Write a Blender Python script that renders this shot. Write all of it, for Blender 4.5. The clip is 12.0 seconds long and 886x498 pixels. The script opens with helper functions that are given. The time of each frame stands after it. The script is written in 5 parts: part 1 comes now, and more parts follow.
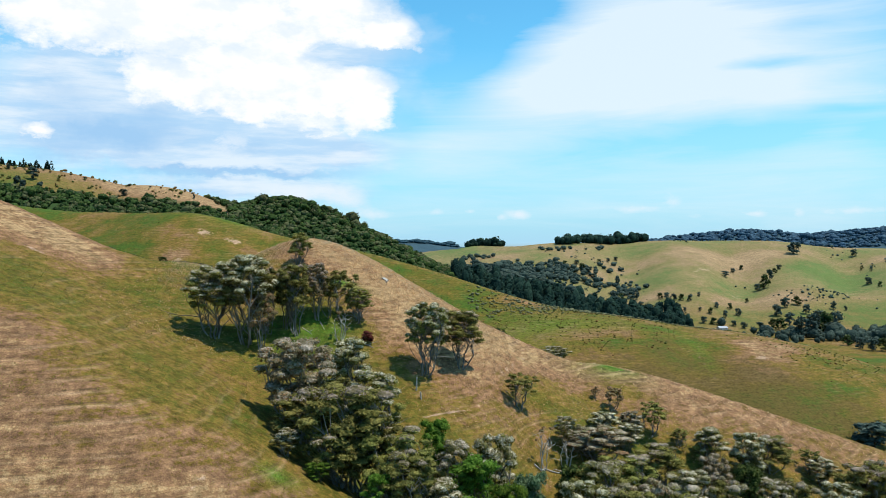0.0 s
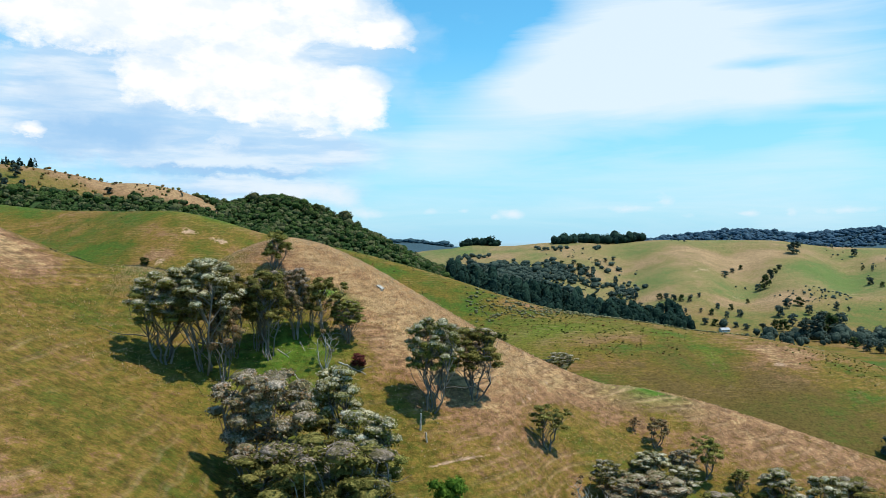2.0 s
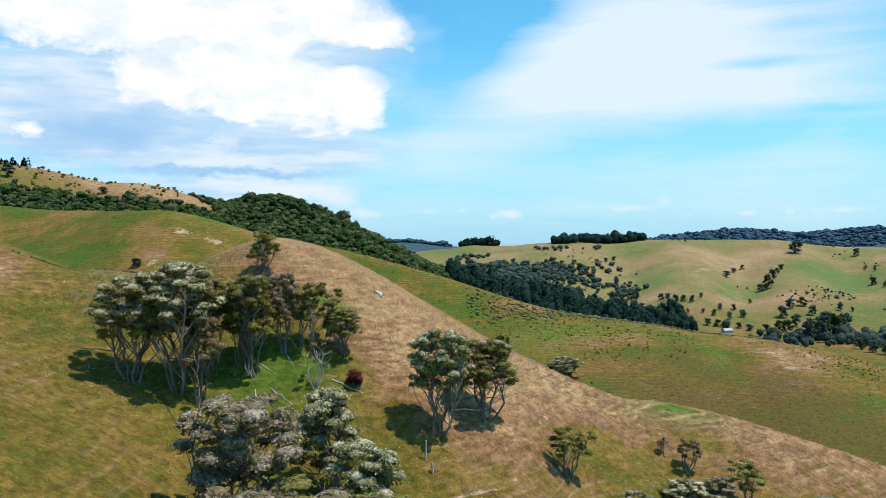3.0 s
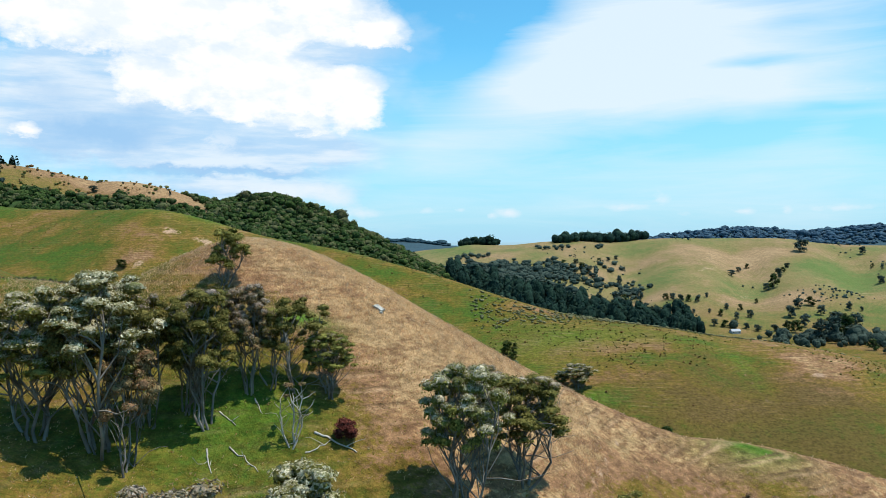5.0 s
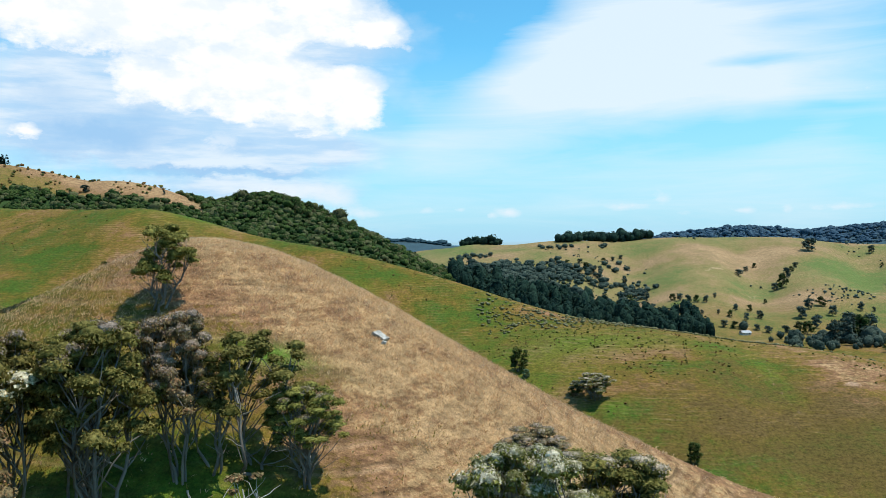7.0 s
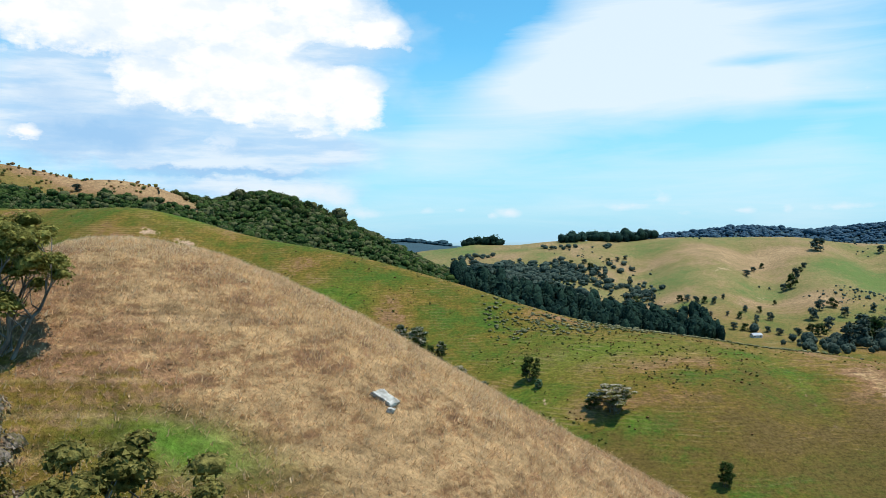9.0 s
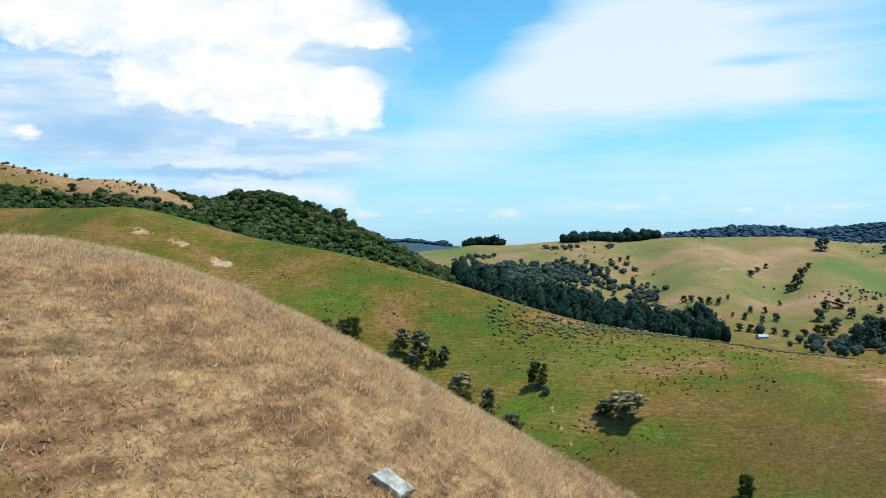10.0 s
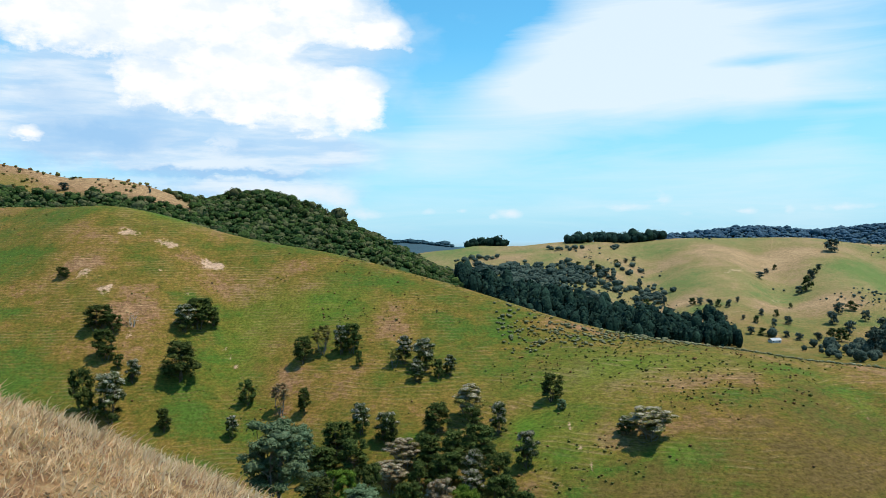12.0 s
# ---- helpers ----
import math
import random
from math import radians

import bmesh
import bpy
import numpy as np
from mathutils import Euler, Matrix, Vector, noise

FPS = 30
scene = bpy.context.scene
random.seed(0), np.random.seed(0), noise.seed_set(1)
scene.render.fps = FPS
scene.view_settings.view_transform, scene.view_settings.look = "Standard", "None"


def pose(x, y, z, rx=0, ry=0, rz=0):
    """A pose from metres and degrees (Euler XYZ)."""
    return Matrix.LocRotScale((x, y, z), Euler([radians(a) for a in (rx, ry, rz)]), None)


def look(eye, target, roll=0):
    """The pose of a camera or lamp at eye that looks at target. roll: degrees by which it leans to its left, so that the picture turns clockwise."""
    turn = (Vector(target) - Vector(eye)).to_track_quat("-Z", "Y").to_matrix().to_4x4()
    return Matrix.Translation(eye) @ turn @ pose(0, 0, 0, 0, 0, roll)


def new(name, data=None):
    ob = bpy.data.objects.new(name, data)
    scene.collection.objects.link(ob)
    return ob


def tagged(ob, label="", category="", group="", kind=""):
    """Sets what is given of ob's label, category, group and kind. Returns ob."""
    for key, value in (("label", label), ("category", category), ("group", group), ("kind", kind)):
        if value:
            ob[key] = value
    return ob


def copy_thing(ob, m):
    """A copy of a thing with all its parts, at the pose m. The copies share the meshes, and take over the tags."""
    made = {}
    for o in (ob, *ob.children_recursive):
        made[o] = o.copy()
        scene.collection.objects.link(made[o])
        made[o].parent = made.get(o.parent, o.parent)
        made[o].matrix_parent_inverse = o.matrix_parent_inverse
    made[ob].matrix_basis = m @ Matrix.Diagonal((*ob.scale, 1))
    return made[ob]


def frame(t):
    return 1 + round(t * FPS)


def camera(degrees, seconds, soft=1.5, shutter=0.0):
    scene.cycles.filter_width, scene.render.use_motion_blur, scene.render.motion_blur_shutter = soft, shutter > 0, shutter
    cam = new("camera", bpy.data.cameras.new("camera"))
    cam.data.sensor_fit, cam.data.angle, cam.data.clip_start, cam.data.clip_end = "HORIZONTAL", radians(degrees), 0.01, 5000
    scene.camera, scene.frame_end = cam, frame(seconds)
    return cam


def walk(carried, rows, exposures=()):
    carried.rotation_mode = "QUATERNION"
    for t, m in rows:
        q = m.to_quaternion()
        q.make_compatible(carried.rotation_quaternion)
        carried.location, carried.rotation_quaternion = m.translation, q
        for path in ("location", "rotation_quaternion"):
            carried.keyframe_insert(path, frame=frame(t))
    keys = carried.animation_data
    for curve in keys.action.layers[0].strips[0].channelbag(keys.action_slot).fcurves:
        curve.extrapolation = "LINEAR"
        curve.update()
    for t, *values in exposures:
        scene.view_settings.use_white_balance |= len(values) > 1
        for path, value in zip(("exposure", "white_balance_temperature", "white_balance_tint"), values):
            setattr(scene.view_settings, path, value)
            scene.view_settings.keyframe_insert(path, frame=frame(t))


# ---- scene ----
# ---- the camera and its flight ----
cam = camera(56.5, 12.0, soft=0.85)
METRES, EYE, TILT, LEAN, TURN = 100.0, 60.0, -0.43, 0.0, 0.0
ROWS = [
    (0.0, 0.0, 0.0, 0.0, 0.0, 0.0, -0.0),
    (0.5, -0.0031, 0.0395, 0.0006, -0.15, -0.01, -0.0),
    (1.0, -0.0069, 0.0847, 0.0013, -0.27, -0.02, 0.0),
    (1.5, -0.01, 0.1244, 0.0015, -0.36, -0.02, 0.01),
    (2.0, -0.0134, 0.1694, 0.002, -0.44, -0.03, 0.02),
    (2.5, -0.0163, 0.2084, 0.0025, -0.5, -0.03, 0.06),
    (3.0, -0.0194, 0.2529, 0.0033, -0.55, -0.04, 0.09),
    (5.0, -0.0315, 0.418, 0.0051, -0.67, -0.09, 0.26),
    (5.5, -0.0342, 0.4565, 0.0054, -0.68, -0.09, 0.29),
    (6.0, -0.0373, 0.5005, 0.0058, -0.68, -0.1, 0.34),
    (6.5, -0.04, 0.5389, 0.0063, -0.68, -0.1, 0.38),
    (7.0, -0.0432, 0.5829, 0.007, -0.66, -0.1, 0.43),
    (9.0, -0.0548, 0.7452, 0.0084, -0.63, -0.08, 0.49),
    (9.5, -0.0578, 0.786, 0.0087, -0.62, -0.08, 0.52),
    (10.0, -0.0611, 0.8323, 0.0092, -0.62, -0.07, 0.53),
    (10.5, -0.0638, 0.8726, 0.0096, -0.62, -0.05, 0.53),
    (11.0, -0.0663, 0.917, 0.0105, -0.59, -0.04, 0.54),
    (11.5, -0.0687, 0.9551, 0.0117, -0.56, -0.05, 0.53),
    (12.0, -0.0715, 0.9973, 0.0112, -0.54, -0.02, 0.52),
]
walk(cam, [(t, pose(0, 0, EYE, TILT, LEAN, TURN) @ pose(METRES * x, METRES * y, METRES * z, 90 + pitch, roll, yaw)) for t, x, y, z, yaw, pitch, roll in ROWS])

# ---- sky, sun and exposure ----
def rgb(node_tree, value):
    n = node_tree.nodes.new("ShaderNodeRGB")
    n.outputs[0].default_value = (*value, 1)
    return n.outputs[0]


def calc(node_tree, op, *values, clamp=False):
    n = node_tree.nodes.new("ShaderNodeMath")
    n.operation, n.use_clamp = op, clamp
    for i, v in enumerate(values):
        if isinstance(v, (int, float)):
            n.inputs[i].default_value = v
        else:
            node_tree.links.new(v, n.inputs[i])
    return n.outputs[0]


def blend(node_tree, fac, a, b, kind="MIX"):
    n = node_tree.nodes.new("ShaderNodeMix")
    n.data_type, n.blend_type = "RGBA", kind
    for socket, v in ((n.inputs[0], fac), (n.inputs[6], a), (n.inputs[7], b)):
        if isinstance(v, (int, float)):
            socket.default_value = v
        elif isinstance(v, tuple):
            socket.default_value = (*v, 1)
        else:
            node_tree.links.new(v, socket)
    return n.outputs[2]


def ramp(node_tree, fac, stops, smooth=False):
    n = node_tree.nodes.new("ShaderNodeValToRGB")
    n.color_ramp.interpolation = "EASE" if smooth else "LINEAR"
    while len(n.color_ramp.elements) < len(stops):
        n.color_ramp.elements.new(0.5)
    for e, (p, c) in zip(n.color_ramp.elements, stops):
        e.position, e.color = p, (c, c, c, 1) if isinstance(c, (int, float)) else (*c, 1)
    node_tree.links.new(fac, n.inputs[0])
    return n.outputs[0]


def noise_at(node_tree, vector, scale, detail=4.0, rough=0.55, distort=0.0):
    n = node_tree.nodes.new("ShaderNodeTexNoise")
    n.inputs["Scale"].default_value, n.inputs["Detail"].default_value = scale, detail
    n.inputs["Roughness"].default_value, n.inputs["Distortion"].default_value = rough, distort
    if vector is not None:
        node_tree.links.new(vector, n.inputs["Vector"])
    return n.outputs["Fac"]


SUN_AZIMUTH, SUN_ELEVATION = 100.0, 69.0      # degrees to the right of the way ahead, and above the horizon
sun = new("sun", bpy.data.lights.new("sun", "SUN"))
sun.data.energy, sun.data.angle, sun.data.color = 4.6, radians(0.53), (1.0, 0.94, 0.84)
sun_way = Vector((math.sin(radians(SUN_AZIMUTH)) * math.cos(radians(SUN_ELEVATION)),
                  math.cos(radians(SUN_AZIMUTH)) * math.cos(radians(SUN_ELEVATION)), math.sin(radians(SUN_ELEVATION))))
sun.matrix_world = look(sun_way * 400, (0, 0, 0))

# masses of cloud: bearing and height of the middle in degrees, half width, half height, density
CLOUDS = [
    (-23.8, 14.6, 6.3, 2.52, 1.1), (-14.8, 15.4, 6.2, 2.85, 1.0), (-6.9, 15.8, 3.5, 2.93, 0.85), (-3.0, 14.1, 2.0, 1.18, 0.6),
    (-13.0, 11.6, 4.5, 2.11, 1.1), (-8.0, 10.3, 4.2, 1.56, 1.0), (-19.2, 10.0, 2.5, 1.48, 1.0), (-5.0, 9.0, 1.5, 2.15, 0.85),
    (-14.1, 8.9, 3.3, 0.95, 0.6), (-8.8, 7.7, 2.3, 0.62, 0.6), (-14.4, 6.9, 1.8, 0.61, 0.5), (-26.0, 7.0, 1.7, 0.71, 0.85),
]
# hollows in them
HOLLOWS = [
    (-5.0, 12.8, 3.5, 0.55, -0.35), (-14.6, 13.6, 2.2, 1.45, -0.5), (-8.0, 12.5, 2.3, 0.78, -0.45), (-24.1, 9.8, 2.9, 1.97, -0.8),
    (-20.1, 7.2, 3.8, 1.48, -0.9), (-19.4, 9.1, 1.0, 0.74, -0.3), (-6.5, 6.9, 2.3, 0.78, -0.3),
]
# small heaps low over the horizon
LOW_HEAPS = [
    (-10.3, 3.3, 2.7, 0.54, 0.55), (-7.7, 3.7, 2.3, 0.47, 0.5), (-19.8, 4.2, 2.8, 0.52, 0.4), (-14.4, 3.7, 4.4, 0.61, 0.35),
    (-6.5, 3.0, 1.6, 0.55, 0.55), (-4.8, 2.0, 1.8, 0.39, 0.55), (-0.5, 2.1, 0.7, 0.31, 0.5), (1.9, 2.2, 0.5, 0.24, 0.5),
    (4.0, 1.7, 0.5, 0.27, 0.45), (5.3, 1.9, 1.0, 0.43, 0.6), (13.3, 2.2, 1.9, 0.31, 0.5), (15.5, 2.8, 0.9, 0.45, 0.5),
    (17.0, 1.8, 0.9, 0.26, 0.4), (20.9, 1.9, 0.8, 0.22, 0.5), (23.4, 1.9, 0.4, 0.32, 0.45), (26.8, 2.0, 1.9, 0.28, 0.5),
]
SHEETS = [
    (-22.8, 8.5, 8.7, 3.99, 1.0), (-12.2, 7.5, 8.6, 3.07, 0.9), (-13.3, 13.0, 12.3, 4.21, 0.8), (-14.1, 6.0, 10.4, 1.07, 0.7),
    (-13.3, 3.5, 10.0, 0.92, 0.6), (-5.7, 14.1, 4.3, 2.35, 0.5),
]
# the grey undersides of the heaps
SHADES = [
    (-21.5, 7.0, 4.8, 1.24, 1.0), (-14.1, 4.7, 9.6, 0.34, 1.1), (-24.4, 9.3, 2.9, 1.25, 0.45), (-25.7, 5.7, 2.9, 0.5, 0.5),
    (-12.6, 6.4, 1.5, 0.54, 0.4), (-19.4, 8.7, 1.7, 0.74, 0.5),
]
# the high veil, and where the blue shows through it
VEILS = [
    (14.8, 14.4, 7.0, 4.18, 0.85), (9.5, 12.1, 5.7, 3.1, 0.5), (5.2, 9.2, 6.6, 2.74, 0.55), (12.1, 9.8, 6.4, 1.92, 0.45),
    (23.6, 12.7, 7.6, 3.24, 0.5), (19.5, 10.2, 7.0, 1.85, 0.35), (25.2, 9.1, 5.8, 1.78, 0.35), (24.2, 5.8, 4.9, 0.79, 0.35),
    (-0.3, 6.5, 4.7, 1.96, 0.35), (9.1, 3.0, 34.5, 2.72, 0.25), (21.9, 3.6, 8.8, 1.46, 0.2), (1.3, 14.1, 2.4, 0.55, 0.25),
]
CLEARINGS = [
    (2.5, 15.6, 4.3, 3.53, -0.5), (1.3, 12.3, 2.7, 2.36, -0.4), (7.6, 15.5, 1.5, 0.78, -0.25), (21.2, 11.4, 3.1, 0.37, -0.55),
    (20.5, 7.1, 4.1, 0.96, -0.45), (23.6, 13.6, 2.0, 0.5, -0.25), (28.1, 6.9, 1.5, 0.55, -0.3),
    (26.2, 8.2, 2.2, 0.32, -0.25), (-3.0, 9.6, 1.6, 3.53, -0.2),
]
world = bpy.data.worlds.new("sky")
scene.world = world
world.use_nodes = True
wt = world.node_tree
wt.nodes.clear()
sky = wt.nodes.new("ShaderNodeTexSky")
sky.sky_type, sky.sun_disc = "NISHITA", False
sky.sun_elevation, sky.sun_rotation = radians(SUN_ELEVATION), radians(SUN_AZIMUTH)
sky.air_density, sky.dust_density, sky.ozone_density = 1.0, 0.6, 2.0
way = wt.nodes.new("ShaderNodeTexCoord").outputs["Generated"]
split = wt.nodes.new("ShaderNodeSeparateXYZ")
wt.links.new(way, split.inputs[0])
bearing = calc(wt, "MULTIPLY", calc(wt, "ARCTAN2", split.outputs[0], split.outputs[1]), 180 / math.pi)
height = calc(wt, "MULTIPLY", calc(wt, "ARCSINE", split.outputs[2]), 180 / math.pi)
flat = wt.nodes.new("ShaderNodeCombineXYZ")
wt.links.new(bearing, flat.inputs[0])
wt.links.new(calc(wt, "MULTIPLY", height, 1.7), flat.inputs[1])
billow = noise_at(wt, flat.outputs[0], 0.17, 10, 0.66)
curl = noise_at(wt, flat.outputs[0], 0.11, 5, 0.5)
puffs = noise_at(wt, flat.outputs[0], 0.42, 8, 0.62)
warp_x = calc(wt, "MULTIPLY_ADD", calc(wt, "SUBTRACT", billow, 0.5), 4.0, bearing)
warp_y = calc(wt, "MULTIPLY_ADD", calc(wt, "SUBTRACT", puffs, 0.5), 2.2, height)


def mass(rows, bx, by):
    total = 0.0
    for b, e, w, h, amount in rows:
        u = calc(wt, "MULTIPLY", calc(wt, "SUBTRACT", bx, b), 1 / w)
        v = calc(wt, "MULTIPLY", calc(wt, "SUBTRACT", by, e), 1 / h)
        q = calc(wt, "ADD", calc(wt, "MULTIPLY", u, u), calc(wt, "MULTIPLY", v, v))
        g = calc(wt, "MULTIPLY", calc(wt, "EXPONENT", calc(wt, "MULTIPLY", q, -1.0)), amount)
        total = calc(wt, "ADD", g, total)
    return total


heap = mass(CLOUDS + HOLLOWS, warp_x, warp_y)
heap = calc(wt, "ADD", heap, calc(wt, "MULTIPLY", calc(wt, "SUBTRACT", billow, 0.5), 1.3))
heap = calc(wt, "ADD", heap, calc(wt, "MULTIPLY", calc(wt, "SUBTRACT", puffs, 0.5), 0.9))
sheet = calc(wt, "ADD", mass(SHEETS, warp_x, warp_y), calc(wt, "MULTIPLY", calc(wt, "SUBTRACT", curl, 0.5), 1.1))
slant = wt.nodes.new("ShaderNodeMapping")
slant.inputs["Rotation"].default_value, slant.inputs["Scale"].default_value = (0, 0, radians(-32)), (0.28, 1.5, 1)
wt.links.new(flat.outputs[0], slant.inputs[0])
wisp = noise_at(wt, slant.outputs[0], 0.20, 10, 0.64, 0.5)
veil = mass(VEILS + CLEARINGS, bearing, calc(wt, "MULTIPLY_ADD", calc(wt, "SUBTRACT", curl, 0.5), 1.6, height))
veil = calc(wt, "ADD", veil, calc(wt, "MULTIPLY", calc(wt, "SUBTRACT", wisp, 0.5), 1.0))
# elsewhere in the sky the same broken cloud goes on
away = calc(wt, "MULTIPLY", calc(wt, "SUBTRACT", calc(wt, "ABSOLUTE", bearing), 30.0), 0.05, clamp=True)
above = calc(wt, "MULTIPLY", calc(wt, "SUBTRACT", height, 18.0), 0.06, clamp=True)
rest = calc(wt, "MULTIPLY", calc(wt, "MAXIMUM", away, above), 0.15)
thick = calc(wt, "ADD", heap, rest)
low = calc(wt, "SUBTRACT", 1.0, calc(wt, "MULTIPLY", height, 0.075), clamp=True)
blue = blend(wt, 1.0, sky.outputs[0], rgb(wt, (0.42, 1.0, 1.10)), "MULTIPLY")
scaled = wt.nodes.new("ShaderNodeVectorMath")
scaled.operation = "SCALE"
wt.links.new(blue, scaled.inputs[0])
scaled.inputs["Scale"].default_value = 0.175
c1 = blend(wt, calc(wt, "MULTIPLY", low, 0.80), scaled.outputs[0], (0.45, 0.73, 0.99))
c2 = blend(wt, ramp(wt, veil, [(0.05, 0.0), (0.85, 0.92)]), c1, (0.80, 0.925, 1.01))
layers = wt.nodes.new("ShaderNodeMapping")
layers.inputs["Scale"].default_value = (0.5, 1.8, 1)
wt.links.new(flat.outputs[0], layers.inputs[0])
tone = ramp(wt, noise_at(wt, layers.outputs[0], 0.22, 7, 0.6), [(0.38, 0.0), (0.62, 1.0)], True)
under = calc(wt, "ADD", mass(SHADES, warp_x, warp_y), calc(wt, "MULTIPLY", calc(wt, "SUBTRACT", billow, 0.5), 0.7))
grey = blend(wt, tone, (0.50, 0.72, 0.96), (0.80, 0.90, 1.0))
grey = blend(wt, ramp(wt, under, [(0.15, 0.0), (0.9, 0.95)]), grey, (0.36, 0.60, 0.90))
c3 = blend(wt, ramp(wt, sheet, [(0.25, 0.0), (0.85, 0.92)]), c2, grey)
hollow = ramp(wt, noise_at(wt, flat.outputs[0], 0.30, 8, 0.6), [(0.42, 0.0), (0.62, 1.0)], True)
inside = calc(wt, "MULTIPLY", hollow, ramp(wt, thick, [(0.6, 0.95), (2.0, 0.5)]))
puff = blend(wt, inside, (1.06, 1.06, 1.05), (0.74, 0.87, 1.0))
c4 = blend(wt, ramp(wt, thick, [(0.30, 0.0), (0.48, 0.55), (0.72, 1.0)]), c3, puff)
small = mass(LOW_HEAPS, calc(wt, "MULTIPLY_ADD", calc(wt, "SUBTRACT", puffs, 0.5), 1.2, bearing), calc(wt, "MULTIPLY_ADD", calc(wt, "SUBTRACT", billow, 0.5), 0.8, height))
small = calc(wt, "ADD", small, calc(wt, "MULTIPLY", calc(wt, "SUBTRACT", puffs, 0.5), 1.2))
c4 = blend(wt, ramp(wt, small, [(0.25, 0.0), (0.75, 0.85)]), c4, (0.82, 0.92, 1.0))
ground_half = ramp(wt, calc(wt, "MULTIPLY_ADD", split.outputs[2], 10.0, 0.5, clamp=True), [(0.3, 0.0), (0.5, 1.0)])
c5 = blend(wt, ground_half, (0.20, 0.24, 0.12), c4)
back = wt.nodes.new("ShaderNodeBackground")
wt.links.new(c5, back.inputs[0])
back.inputs[1].default_value = 1.0
wt.links.new(back.outputs[0], wt.nodes.new("ShaderNodeOutputWorld").inputs[0])
scene.view_settings.exposure = 0.0
# ---- the lie of the land ----
LATTICE = np.random.RandomState(7).rand(256, 256)


def grain(x, y, size, octaves=4, rough=0.5):
    """Fractal value noise between about -1 and 1; size is its longest wave in metres."""
    x, y = np.asarray(x, float) / size, np.asarray(y, float) / size
    total, amp, norm = 0.0, 1.0, 0.0
    for k in range(octaves):
        i, j = np.floor(x).astype(int), np.floor(y).astype(int)
        u, v = x - i, y - j
        u, v = u * u * (3 - 2 * u), v * v * (3 - 2 * v)
        a, b = LATTICE[i & 255, j & 255], LATTICE[(i + 1) & 255, j & 255]
        c, d = LATTICE[i & 255, (j + 1) & 255], LATTICE[(i + 1) & 255, (j + 1) & 255]
        total = total + amp * ((a + (b - a) * u) * (1 - v) + (c + (d - c) * u) * v - 0.5) * 2
        norm, amp = norm + amp, amp * rough
        x, y = x * 2.03 + 17.3, y * 2.03 + 5.1
    return total / norm


def spline(nodes, steps=10):
    """A smooth curve through the nodes of a crest or a gully."""
    p = np.array(nodes, float)
    q = np.vstack([2 * p[0] - p[1], p, 2 * p[-1] - p[-2]])
    out = []
    for i in range(1, len(q) - 2):
        for t in np.arange(steps) / steps:
            a, b, c, d = q[i - 1], q[i], q[i + 1], q[i + 2]
            out.append(0.5 * (2 * b + (c - a) * t + (2 * a - 5 * b + 4 * c - d) * t * t + (3 * b - a - 3 * c + d) * t ** 3))
    return np.array(out + [p[-1]])


